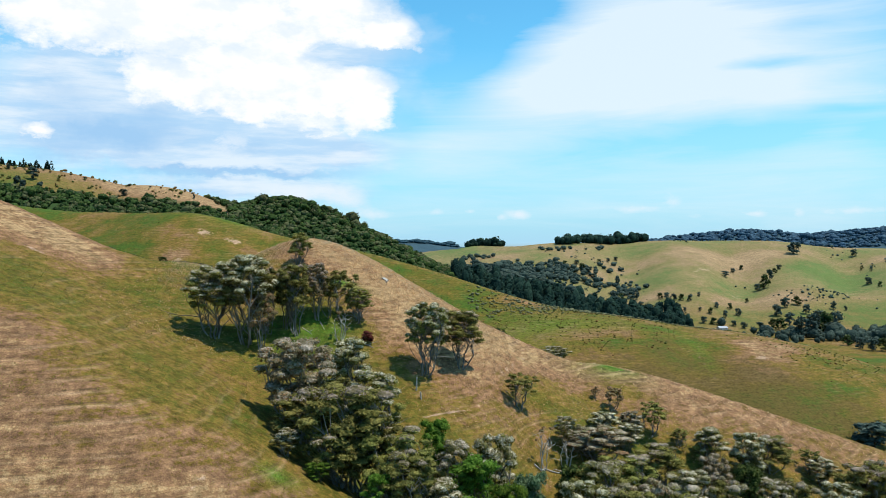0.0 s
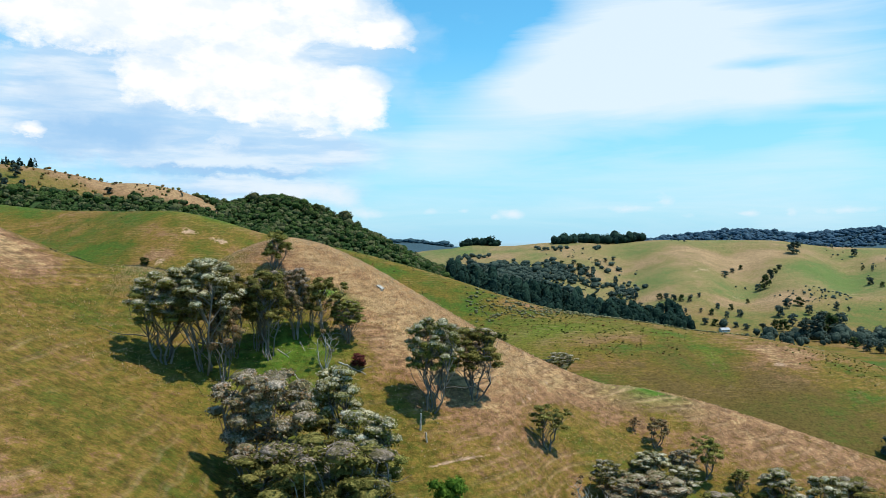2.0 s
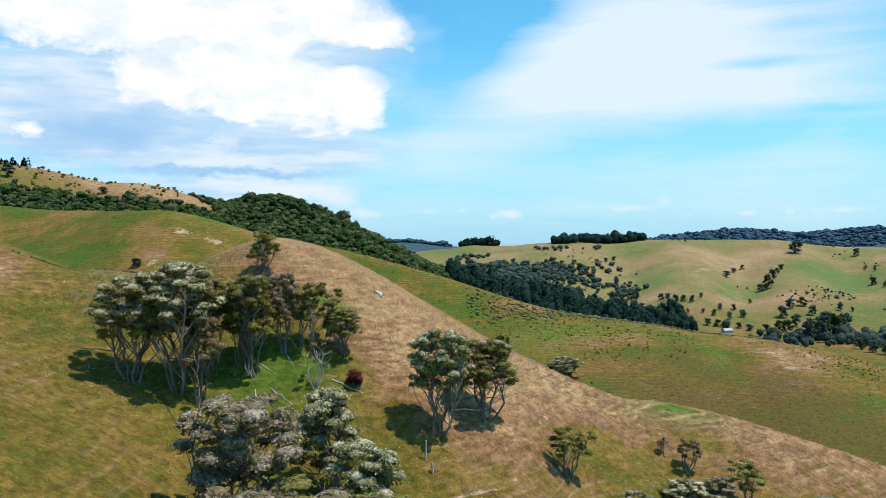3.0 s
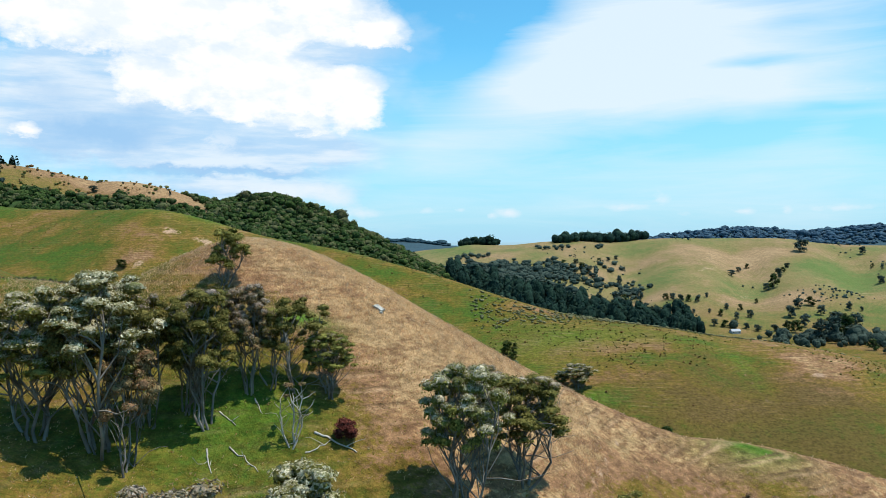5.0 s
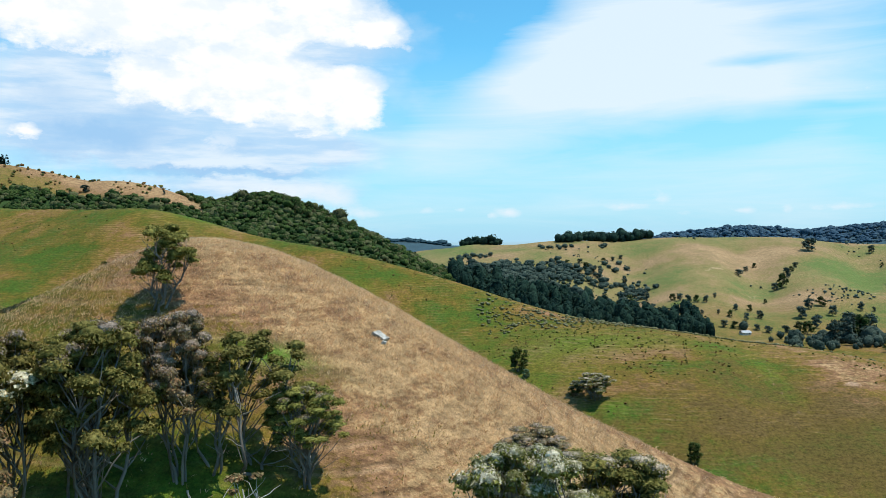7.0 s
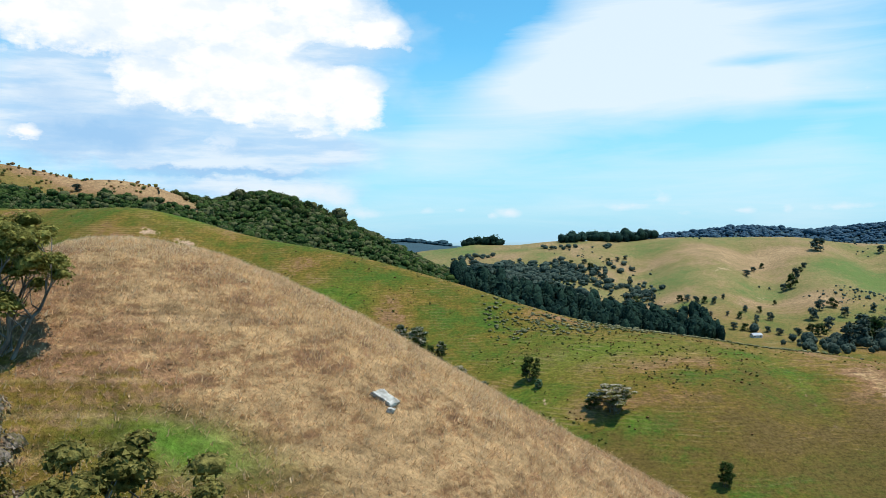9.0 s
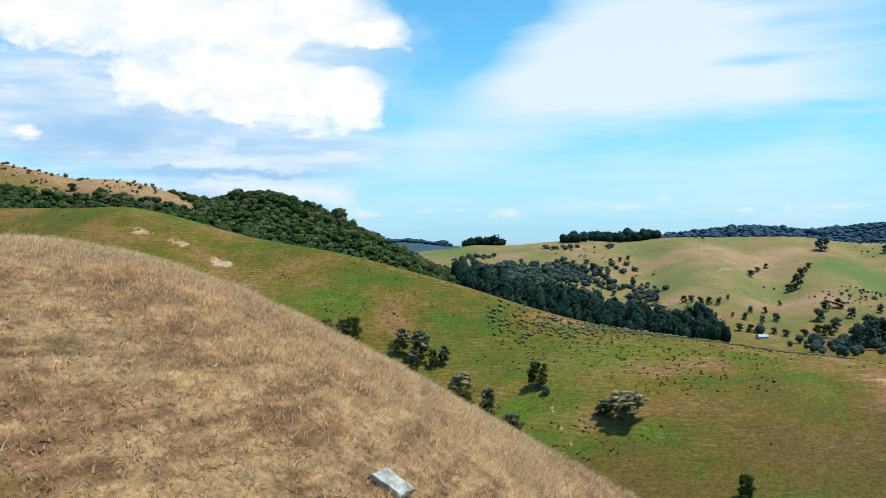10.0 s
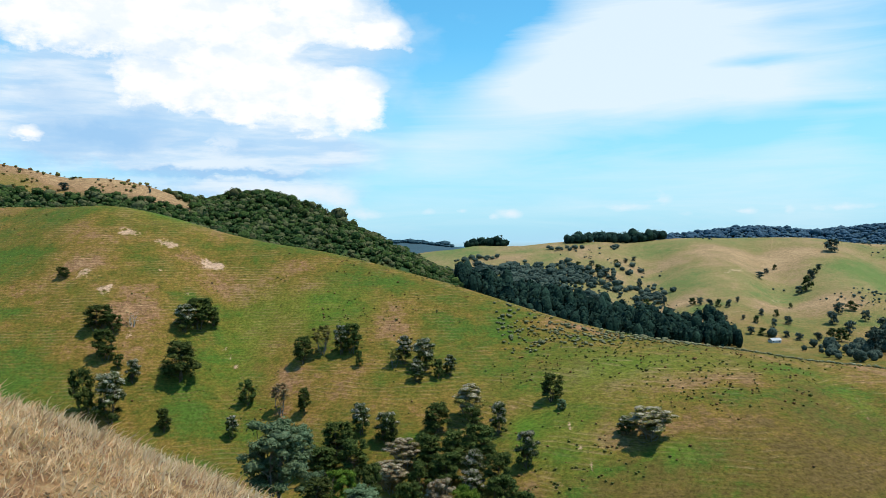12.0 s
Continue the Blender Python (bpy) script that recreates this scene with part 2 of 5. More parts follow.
# crests: nodes (x, y, height against the first eye), slope in front, slope behind, width of the rounded top, steps
CRESTS = {
    "left hill": ([(-122, -90, 14), (-116, 0, 25.2), (-113, 50, 26.9), (-112, 96, 26.1)], 0.43, 0.44, 6, 8),
    "near spur": ([(-85, 97, 18.5), (-62, 98, 7.7), (-53, 99, 3.4), (-46.3, 99, 0.4), (-41, 98.5, -1.3), (-36, 98.5, -2.4), (-31, 100, -2.7), (-27, 101, -3.5), (-23, 102.5, -2.5), (-19.5, 104, -0.65), (-16.5, 105.4, 0.45),
                   (-10, 107.5, -3.42), (2, 105.9, -9.7), (14, 105.8, -14.7), (27, 107, -17.4), (62, 111, -29.1), (100, 118, -40.3)], 0.60, 0.66, 3.9, 12),
    "next spur": ([(-260, 440, 24), (-184, 428, 16.5), (-123, 390, 14.8), (-82, 382, 4.2), (-41, 370, -3.6), (-4, 355, -13.2), (20, 345, -20.9)], 0.56, 0.45, 6.6, 12),
    "next spur nose": ([(-10, 356, -23.7), (28, 347, -26.6), (57, 317, -26.9), (116, 310, -36.0), (177, 333, -65), (260, 335, -70)], 0.48, 0.45, 41, 10),
    "wooded dome": ([(-330, 760, 8), (-230, 735, 20), (-175, 720, 29.5), (-136, 715, 37), (-110, 715, 21), (-77, 715, -6), (-43, 710, -17),
                     (24, 700, -34), (100, 690, -52), (180, 690, -68)], 0.50, 0.5, 14, 10),
    "back hill": ([(-520, 640, 75), (-400, 650, 67), (-310, 660, 59), (-262, 662, 49), (-232, 664, 46), (-205, 668, 34), (-170, 672, 12)], 0.42, 0.4, 14, 10),
    "far pasture": ([(-60, 1300, -22), (30, 1200, -10), (120, 1120, -4), (200, 1090, -1), (310, 1080, 2), (400, 1080, 1), (500, 1060, -7),
                     (600, 1050, -11), (760, 1050, -5), (900, 1000, -8)], 0.21, 0.2, 40, 8),
    "far rib one": ([(300, 1060, -4), (290, 960, -20), (262, 850, -36), (225, 740, -54)], 0.30, 0.30, 22, 8),
    "far rib two": ([(420, 1050, -3), (410, 930, -22), (360, 830, -40), (310, 740, -58)], 0.30, 0.30, 22, 8),
    "far rib three": ([(560, 1040, -12), (500, 900, -30), (440, 760, -52)], 0.30, 0.30, 22, 8),
    "far rib four": ([(150, 1100, -7), (140, 980, -26), (120, 880, -46)], 0.30, 0.30, 22, 8),
    "far rib five": ([(60, 1160, -10), (40, 1040, -24), (20, 900, -40), (10, 800, -46)], 0.30, 0.30, 22, 8),
    "distant hill": ([(560, 2450, 0), (760, 2400, 20), (900, 2400, 30), (1040, 2400, 18), (1180, 2400, 28), (1400, 2400, 40), (1700, 2400, 30)], 0.2, 0.2, 60, 8),
    "headland": ([(-700, 3300, 30), (-420, 3250, 14), (-290, 3200, 8), (-150, 3180, 4), (-30, 3180, -14), (60, 3180, -34)], 0.12, 0.12, 60, 8),
}
# gullies: nodes (x, y, depth), width
GULLIES = [
    ([(-27, 86, 0.4), (-18, 77, 1.0), (-10, 70, 1.6), (-2, 65, 3.0), (8, 66, 3.5), (20, 71, 4.0), (45, 78, 5.0), (90, 86, 4.0)], 6.0),
    ([(6, 96, 0.2), (9, 90, 1.2), (10, 82, 2.2), (11, 74, 2.0)], 2.6),
    ([(95, 322, 0.5), (92, 300, 2.0), (86, 270, 3.0), (80, 240, 2.0)], 9.0),
    ([(-70, 372, 0.5), (-62, 340, 2.5), (-50, 300, 4.0), (-30, 265, 4.0), (0, 235, 2.0)], 12.0),
    ([(-150, 400, 0.5), (-140, 350, 3.0), (-110, 310, 4.0), (-70, 280, 3.0)], 14.0),
    ([(350, 1040, 2), (335, 940, 12), (310, 850, 13), (275, 760, 7)], 20.0),
    ([(480, 1030, 2), (450, 920, 12), (400, 820, 12)], 20.0),
    ([(230, 1060, 2), (215, 960, 11), (190, 860, 11), (165, 780, 5)], 21.0),
]


def crest_height(x, y, nodes, front, behind, width, steps):
    curve = spline(nodes, steps)
    reach = (curve[:, 2].max() + 85) / min(front, behind) + 2 * width
    near = (x > curve[:, 0].min() - reach) & (x < curve[:, 0].max() + reach) & (y > curve[:, 1].min() - reach) & (y < curve[:, 1].max() + reach)
    out = np.full(x.shape, -1e4)
    px, py = x[near], y[near]
    best = np.full(px.shape, -1e4)
    for cx, cy, cz in curve:
        dy = py - cy
        d = np.sqrt((px - cx) ** 2 + dy * dy + 1e-6)
        slope = 0.5 * (front + behind) + 0.5 * (behind - front) * dy / d
        best = np.maximum(best, cz - slope * (np.sqrt(d * d + width * width) - width))
    out[near] = best
    return out


def land(x, y, fine=True):
    """The height of the ground against the first eye."""
    x, y = np.asarray(x, float), np.asarray(y, float)
    soft = np.clip(2.0 + 0.010 * np.maximum(y - 120, 0), 2.0, 4.5)
    base = -70 + 30 * np.clip((y - 1100) / 1500, 0, 1) + 12 * np.clip((y - 2600) / 600, 0, 1) - 0 * x
    total = np.exp(np.clip(base / soft, -60, 60))
    for nodes, front, behind, width, steps in CRESTS.values():
        total = total + np.exp(np.clip(crest_height(x, y, nodes, front, behind, width, steps) / soft, -60, 60))
    z = soft * np.log(total)
    # the left hill's rib breaks off towards the valley in front of it
    edge = np.interp(x, [-130, -60, -34, -26, -19, -7, 5, 30], [80, 78, 64, 57.6, 55.0, 54.2, 50, 38]) + 0.8 * grain(x, y, 9, 2)
    ahead = 1.3 * np.log1p(np.exp(np.clip((edge - y) / 1.3, -40, 40)))
    z = z - 24 * np.tanh(0.60 * ahead / 24) * np.clip((60 - x) / 30, 0, 1)
    for nodes, width in GULLIES:
        pts = spline(nodes, 6)
        cut = np.zeros(x.shape)
        for gx, gy, gz in pts:
            cut = np.maximum(cut, gz * np.exp(-((x - gx) ** 2 + (y - gy) ** 2) / (2 * width * width)))
        z = z - cut
    far = np.clip((y - 150) / 500, 0, 1)
    z = z + (0.5 + 3.5 * far) * grain(x + 300, y + 900, 30 + 90 * 1.0, 3) * np.clip((np.abs(y - 107) - 4) / 20, 0.15, 1)
    return relief(x, y, z)[0] if fine else z


def relief(x, y, z):
    """Hummocks and terracettes, the narrow steps that grazing stock tread along the contours: height, and where on its step a place lies."""
    near = 1 - np.clip((y - 90) / 500, 0, 1)
    z = z + 0.12 * near * grain(x, y, 4.0, 4)
    phase = z / 0.85 + 0.7 * grain(x, y, 22, 3) + 0.30 * grain(x, y, 5, 2) + 100
    step = phase - np.floor(phase)
    tread = np.clip(0.65 + 0.9 * grain(x + 70, y - 40, 35, 3), 0, 1)
    rise = np.where(step < 0.7, step / 0.7 * 0.30, 0.30 + (step - 0.7) / 0.3 * 0.70) - step
    return z + 0.16 * rise * tread * (1 - np.clip((y - 160) / 260, 0, 1)), phase

# ---- materials ----
def material(name, rough=0.9, spec=0.2):
    m = bpy.data.materials.new(name)
    m.use_nodes = True
    b = m.node_tree.nodes["Principled BSDF"]
    b.inputs["Roughness"].default_value, b.inputs["Specular IOR Level"].default_value = rough, spec
    return m, m.node_tree, b


def bump(nt, bsdf, value, strength, distance):
    n = nt.nodes.new("ShaderNodeBump")
    n.inputs["Strength"].default_value, n.inputs["Distance"].default_value = strength, distance
    nt.links.new(value, n.inputs["Height"])
    nt.links.new(n.outputs[0], bsdf.inputs["Normal"])


def islands(nt):
    return nt.nodes.new("ShaderNodeNewGeometry").outputs["Random Per Island"]


def leaf_material(name, dark, light, third=None, through_light=0.25, clump=5.0, mottled=0.62, under=None):
    """Small leaves: each sprig and clump has its own shade, mottled by its leaves (clump: how many to the metre); some light comes through."""
    m, nt, b = material(name, 0.9, 0.06)
    r = islands(nt)
    per_tree = nt.nodes.new("ShaderNodeObjectInfo").outputs["Random"]
    pos = nt.nodes.new("ShaderNodeNewGeometry").outputs["Position"]
    leafy = noise_at(nt, pos, clump, 3, 0.7)
    c = blend(nt, calc(nt, "MULTIPLY_ADD", calc(nt, "SUBTRACT", leafy, 0.5), 1.6, r, clamp=True), dark, light)
    if third:
        c = blend(nt, calc(nt, "GREATER_THAN", calc(nt, "FRACT", calc(nt, "MULTIPLY", r, 17.3)), 0.72), c, third)
    if under:
        open_to = calc(nt, "ADD", noise_at(nt, pos, clump * 0.22, 3, 0.6), calc(nt, "MULTIPLY", noise_at(nt, pos, clump * 2.2, 2, 0.6), 0.8))
        c = blend(nt, ramp(nt, open_to, [(0.78, 1.0), (1.0, 0.0)]), c, under)
    c = blend(nt, 1.0, c, ramp(nt, leafy, [(0.34, 1.12 - mottled), (0.62, 1.12)]), "MULTIPLY")
    hue = nt.nodes.new("ShaderNodeHueSaturation")
    nt.links.new(calc(nt, "MULTIPLY_ADD", per_tree, 0.03, 0.485), hue.inputs["Hue"])
    nt.links.new(calc(nt, "MULTIPLY_ADD", per_tree, 0.34, 0.86), hue.inputs["Value"])
    nt.links.new(c, hue.inputs["Color"])
    nt.links.new(hue.outputs[0], b.inputs["Base Color"])
    if mottled > 0.3:
        bump(nt, b, leafy, 1.0, 0.5 / clump)
    t = nt.nodes.new("ShaderNodeBsdfTranslucent")
    nt.links.new(hue.outputs[0], t.inputs[0])
    mix = nt.nodes.new("ShaderNodeMixShader")
    mix.inputs[0].default_value = through_light
    nt.links.new(b.outputs[0], mix.inputs[1])
    nt.links.new(t.outputs[0], mix.inputs[2])
    nt.links.new(mix.outputs[0], nt.nodes["Material Output"].inputs["Surface"])
    return m


def bark_material(name, dark, light):
    m, nt, b = material(name, 0.85, 0.2)
    pos = nt.nodes.new("ShaderNodeTexCoord").outputs["Object"]
    n = noise_at(nt, pos, 3.0, 6, 0.65)
    nt.links.new(blend(nt, ramp(nt, n, [(0.3, 0.0), (0.7, 1.0)]), dark, light), b.inputs["Base Color"])
    bump(nt, b, noise_at(nt, pos, 14.0, 4), 0.5, 0.03)
    return m


def ground_material():
    m, nt, b = material("hill_grass", 0.95, 0.08)
    geo = nt.nodes.new("ShaderNodeNewGeometry")
    pos = geo.outputs["Position"]
    tint = nt.nodes.new("ShaderNodeAttribute")
    tint.attribute_name = "cover"
    sep = nt.nodes.new("ShaderNodeSeparateColor")
    nt.links.new(tint.outputs["Color"], sep.inputs[0])
    dry, lush, bare = sep.outputs[0], sep.outputs[1], sep.outputs[2]
    wood = nt.nodes.new("ShaderNodeAttribute")
    wood.attribute_name = "wood"
    n_big = noise_at(nt, pos, 0.045, 5, 0.6)
    n_mid = noise_at(nt, pos, 0.35, 6, 0.65)
    n_fine = noise_at(nt, pos, 3.0, 8, 0.7)
    # blades lie along the slope: streaks stretched down it
    stretch = nt.nodes.new("ShaderNodeMapping")
    stretch.inputs["Scale"].default_value = (1.0, 1.0, 0.25)
    nt.links.new(pos, stretch.inputs[0])
    n_blade = noise_at(nt, stretch.outputs[0], 9.0, 4, 0.7)
    mottle = calc(nt, "MULTIPLY", calc(nt, "SUBTRACT", n_mid, 0.5), 0.95)
    mottle = calc(nt, "ADD", mottle, calc(nt, "MULTIPLY", calc(nt, "SUBTRACT", n_big, 0.5), 0.6))
    mottle = calc(nt, "ADD", mottle, calc(nt, "MULTIPLY", calc(nt, "SUBTRACT", n_fine, 0.5), 1.15))
    mottle = calc(nt, "MULTIPLY", mottle, calc(nt, "MULTIPLY_ADD", dry, -0.40, 1.1))
    along = nt.nodes.new("ShaderNodeMapping")
    along.inputs["Scale"].default_value = (0.35, 0.35, 2.4)
    nt.links.new(pos, along.inputs[0])
    n_band = noise_at(nt, along.outputs[0], 1.1, 7, 0.68)
    mottle = calc(nt, "MULTIPLY_ADD", calc(nt, "MULTIPLY", calc(nt, "SUBTRACT", n_band, 0.5), 1.1), dry, mottle)
    far_sward_haze = geo_attr(nt, "far_sward_haze")
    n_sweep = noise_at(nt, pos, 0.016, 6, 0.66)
    mottle = calc(nt, "MULTIPLY_ADD", calc(nt, "MULTIPLY", calc(nt, "SUBTRACT", n_sweep, 0.5), 1.7), far_sward_haze, mottle)
    # broad sweeps of drier and greener sward on the damp slopes
    damp = calc(nt, "SUBTRACT", 1.0, calc(nt, "MULTIPLY", dry, 1.6), clamp=True)
    mottle = calc(nt, "MULTIPLY_ADD", calc(nt, "MULTIPLY", calc(nt, "SUBTRACT", noise_at(nt, along.outputs[0], 0.16, 6, 0.7), 0.5), 1.3), damp, mottle)
    mixed = calc(nt, "ADD", dry, mottle, clamp=True)
    c = ramp(nt, mixed, [(0.05, GRASS_GREEN), (0.33, GRASS_OLIVE), (0.58, GRASS_GOLD), (0.76, GRASS_PINK), (0.92, GRASS_TAN), (1.0, GRASS_STRAW)])
    c = blend(nt, calc(nt, "MULTIPLY", lush, ramp(nt, n_mid, [(0.25, 0.5), (0.6, 1.0)])), c, GRASS_LUSH)
    # bare earth on the treads of the stock tracks
    step = calc(nt, "FRACT", calc(nt, "MULTIPLY_ADD", n_mid, 0.35, calc(nt, "MULTIPLY", geo_attr(nt, "tread"), 1.2)))
    line = ramp(nt, step, [(0.0, 0.0), (0.80, 0.0), (0.87, 1.0), (0.93, 1.0), (0.98, 0.0), (1.0, 0.0)])
    worn = ramp(nt, noise_at(nt, pos, 0.13, 6, 0.68), [(0.46, 0.0), (0.64, 1.0)])
    line = calc(nt, "MULTIPLY", line, calc(nt, "MULTIPLY", calc(nt, "MULTIPLY_ADD", dry, 1.0, 0.30, clamp=True), worn))
    c = blend(nt, calc(nt, "MULTIPLY", line, 0.8), c, blend(nt, n_fine, SOIL_DARK, (0.17, 0.10, 0.05)))
    ledge = ramp(nt, step, [(0.0, 0.0), (0.50, 0.0), (0.68, 0.8), (0.80, 0.2), (1.0, 0.0)], True)
    c = blend(nt, calc(nt, "MULTIPLY", ledge, calc(nt, "MULTIPLY", dry, worn)), c, (0.42, 0.27, 0.15))
    patchy = calc(nt, "MULTIPLY_ADD", calc(nt, "SUBTRACT", n_mid, 0.5), 1.6, bare)
    patchy = calc(nt, "MULTIPLY_ADD", calc(nt, "SUBTRACT", n_fine, 0.5), 0.8, patchy)
    c = blend(nt, ramp(nt, patchy, [(0.52, 0.0), (0.70, 1.0)]), c, blend(nt, n_fine, SOIL_PALE, SOIL_TAN))
    fern = calc(nt, "MULTIPLY_ADD", calc(nt, "SUBTRACT", n_mid, 0.5), 1.4, geo_attr(nt, "fern"))
    fern = calc(nt, "MULTIPLY_ADD", calc(nt, "SUBTRACT", n_big, 0.5), 1.2, fern)
    c = blend(nt, ramp(nt, fern, [(0.25, 0.0), (0.75, 0.85)]), c, blend(nt, n_fine, (0.062, 0.056, 0.012), (0.125, 0.078, 0.026)))
    # aerial haze is painted in here: far pasture paled towards greyer green and tan
    c = blend(nt, calc(nt, "MULTIPLY", far_sward_haze, 0.55), c, blend(nt, mixed, (0.145, 0.185, 0.062), (0.36, 0.250, 0.140)))
    # forest floor; the most distant of it is painted blue for haze
    c = blend(nt, wood.outputs["Fac"], c, blend(nt, geo_attr(nt, "blue_haze"), blend(nt, n_big, (0.020, 0.045, 0.016), (0.05, 0.085, 0.025)), (0.042, 0.078, 0.095)))
    value = ramp(nt, n_blade, [(0.28, 0.47), (0.70, 1.12)])
    c = blend(nt, 0.9, c, value, "MULTIPLY")
    clumps = ramp(nt, noise_at(nt, pos, 1.3, 6, 0.7), [(0.36, 0.46), (0.60, 1.08)])
    c = blend(nt, 0.85, c, clumps, "MULTIPLY")
    bands = ramp(nt, n_band, [(0.36, 0.58), (0.60, 1.0)])
    c = blend(nt, calc(nt, "MULTIPLY_ADD", dry, 0.8, 0.1, clamp=True), c, blend(nt, 1.0, c, bands, "MULTIPLY"))
    shade = nt.nodes.new("ShaderNodeHueSaturation")
    shade.inputs["Value"].default_value, shade.inputs["Saturation"].default_value = 1.56, 1.0
    nt.links.new(c, shade.inputs["Color"])
    c = shade.outputs[0]
    nt.links.new(c, b.inputs["Base Color"])
    bump(nt, b, calc(nt, "ADD", calc(nt, "MULTIPLY", n_blade, 0.4), n_fine), 0.9, 0.16)
    return m


def geo_attr(nt, name):
    n = nt.nodes.new("ShaderNodeAttribute")
    n.attribute_name = name
    return n.outputs["Fac"]


GRASS_GREEN, GRASS_OLIVE, GRASS_GOLD = (0.054, 0.094, 0.013), (0.100, 0.090, 0.014), (0.180, 0.112, 0.024)
GRASS_TAN, GRASS_PINK, GRASS_LUSH = (0.285, 0.160, 0.074), (0.232, 0.122, 0.066), (0.066, 0.152, 0.014)
SOIL_DARK, SOIL_PALE, SOIL_TAN = (0.07, 0.042, 0.018), (0.50, 0.345, 0.235), (0.36, 0.215, 0.125)
GRASS_STRAW = (0.370, 0.235, 0.115)
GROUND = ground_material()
LEAF_GREEN = leaf_material("leaf_green", (0.11, 0.112, 0.026), (0.33, 0.295, 0.085), None, 0.35)
LEAF_BRIGHT = leaf_material("leaf_bright", (0.055, 0.115, 0.012), (0.17, 0.26, 0.036), None, 0.35)
LEAF_DARK = leaf_material("leaf_dark", (0.034, 0.056, 0.014), (0.110, 0.135, 0.036), None, 0.25, 2.0)
LEAF_BROWN = leaf_material("leaf_brown", (0.14, 0.112, 0.052), (0.36, 0.265, 0.130), (0.36, 0.21, 0.11), 0.3)
LEAF_RED = leaf_material("leaf_red", (0.085, 0.018, 0.018), (0.19, 0.050, 0.044))
LEAF_SILVER = leaf_material("leaf_silver", (0.07, 0.12, 0.05), (0.19, 0.26, 0.14))
LEAF_PINE = leaf_material("leaf_pine", (0.008, 0.024, 0.020), (0.026, 0.054, 0.036), None, 0.08, 0.8)
# dark green leaves, lightened and blued to paint in some haze
LEAF_FAR_HAZE = leaf_material("leaf_far_haze", (0.034, 0.058, 0.050), (0.090, 0.120, 0.092), None, 0.1, 1.0)
LEAF_RUSH = leaf_material("leaf_rush", (0.095, 0.108, 0.028), (0.175, 0.150, 0.048), (0.20, 0.105, 0.045), 0.1, 3.0)
LEAF_TUSSOCK = leaf_material("leaf_tussock", (0.15, 0.155, 0.075), (0.26, 0.235, 0.14), None, 0.2, 3.0)
# the blue of these leaves is aerial haze put into their colour
LEAF_HAZED = leaf_material("leaf_hazed", (0.040, 0.088, 0.125), (0.065, 0.118, 0.150), None, 0.1, 0.2)
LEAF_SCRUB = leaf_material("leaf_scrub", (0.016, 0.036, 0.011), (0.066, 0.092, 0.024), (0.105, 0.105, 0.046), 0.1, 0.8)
FLOWER_WHITE = leaf_material("flower_white", (0.46, 0.395, 0.28), (0.86, 0.76, 0.58), None, 0.3, 6.0, 0.5, (0.21, 0.195, 0.08))
FLOWER_PALE = leaf_material("flower_pale", (0.30, 0.27, 0.19), (0.62, 0.56, 0.45), None, 0.25, 2.2, 0.5, (0.075, 0.095, 0.035))
FLOWER_GREY = leaf_material("flower_grey", (0.32, 0.255, 0.19), (0.58, 0.465, 0.37), None, 0.3, 6.0, 0.5, (0.18, 0.155, 0.07))
BARK_GREY = bark_material("bark_grey", (0.06, 0.05, 0.04), (0.30, 0.27, 0.23))
BARK_BROWN = bark_material("bark_brown", (0.05, 0.035, 0.025), (0.18, 0.14, 0.10))
WOOD_BLEACHED = bark_material("wood_bleached", (0.27, 0.235, 0.195), (0.58, 0.54, 0.48))
STRAW = leaf_material("straw", (0.80, 0.585, 0.31), (0.99, 0.82, 0.53), (0.66, 0.50, 0.23), 0.6, 5.0, 0.15)
STRAW_DULL = leaf_material("straw_dull", (0.58, 0.38, 0.20), (0.88, 0.64, 0.37), (0.50, 0.32, 0.155), 0.5, 5.0, 0.2)
STRAW_GREEN = leaf_material("straw_green", (0.17, 0.19, 0.02), (0.38, 0.34, 0.07), (0.44, 0.31, 0.12), 0.4, 5.0, 0.2)

# ---- builders ----
def mesh_of(name, verts, faces, mat, smooth=False):
    """A mesh from arrays: faces is an (n, 3) or (n, 4) array of vertex numbers."""
    me = bpy.data.meshes.new(name)
    verts, faces = np.asarray(verts, np.float32), np.asarray(faces, np.int32)
    n, k = faces.shape
    me.vertices.add(len(verts))
    me.vertices.foreach_set("co", verts.ravel())
    me.loops.add(n * k)
    me.loops.foreach_set("vertex_index", faces.ravel())
    me.polygons.add(n)
    me.polygons.foreach_set("loop_start", np.arange(0, n * k, k, dtype=np.int32))
    if smooth:
        me.polygons.foreach_set("use_smooth", np.ones(n, bool))
    me.update(calc_edges=True)
    me.materials.append(mat)
    return me


def part(name, me, parent, label=""):
    ob = new(name, me)
    ob.parent = parent
    return tagged(ob, label=label)


def ground_z(x, y):
    return float(land(np.array([x]), np.array([y]))[0]) + EYE


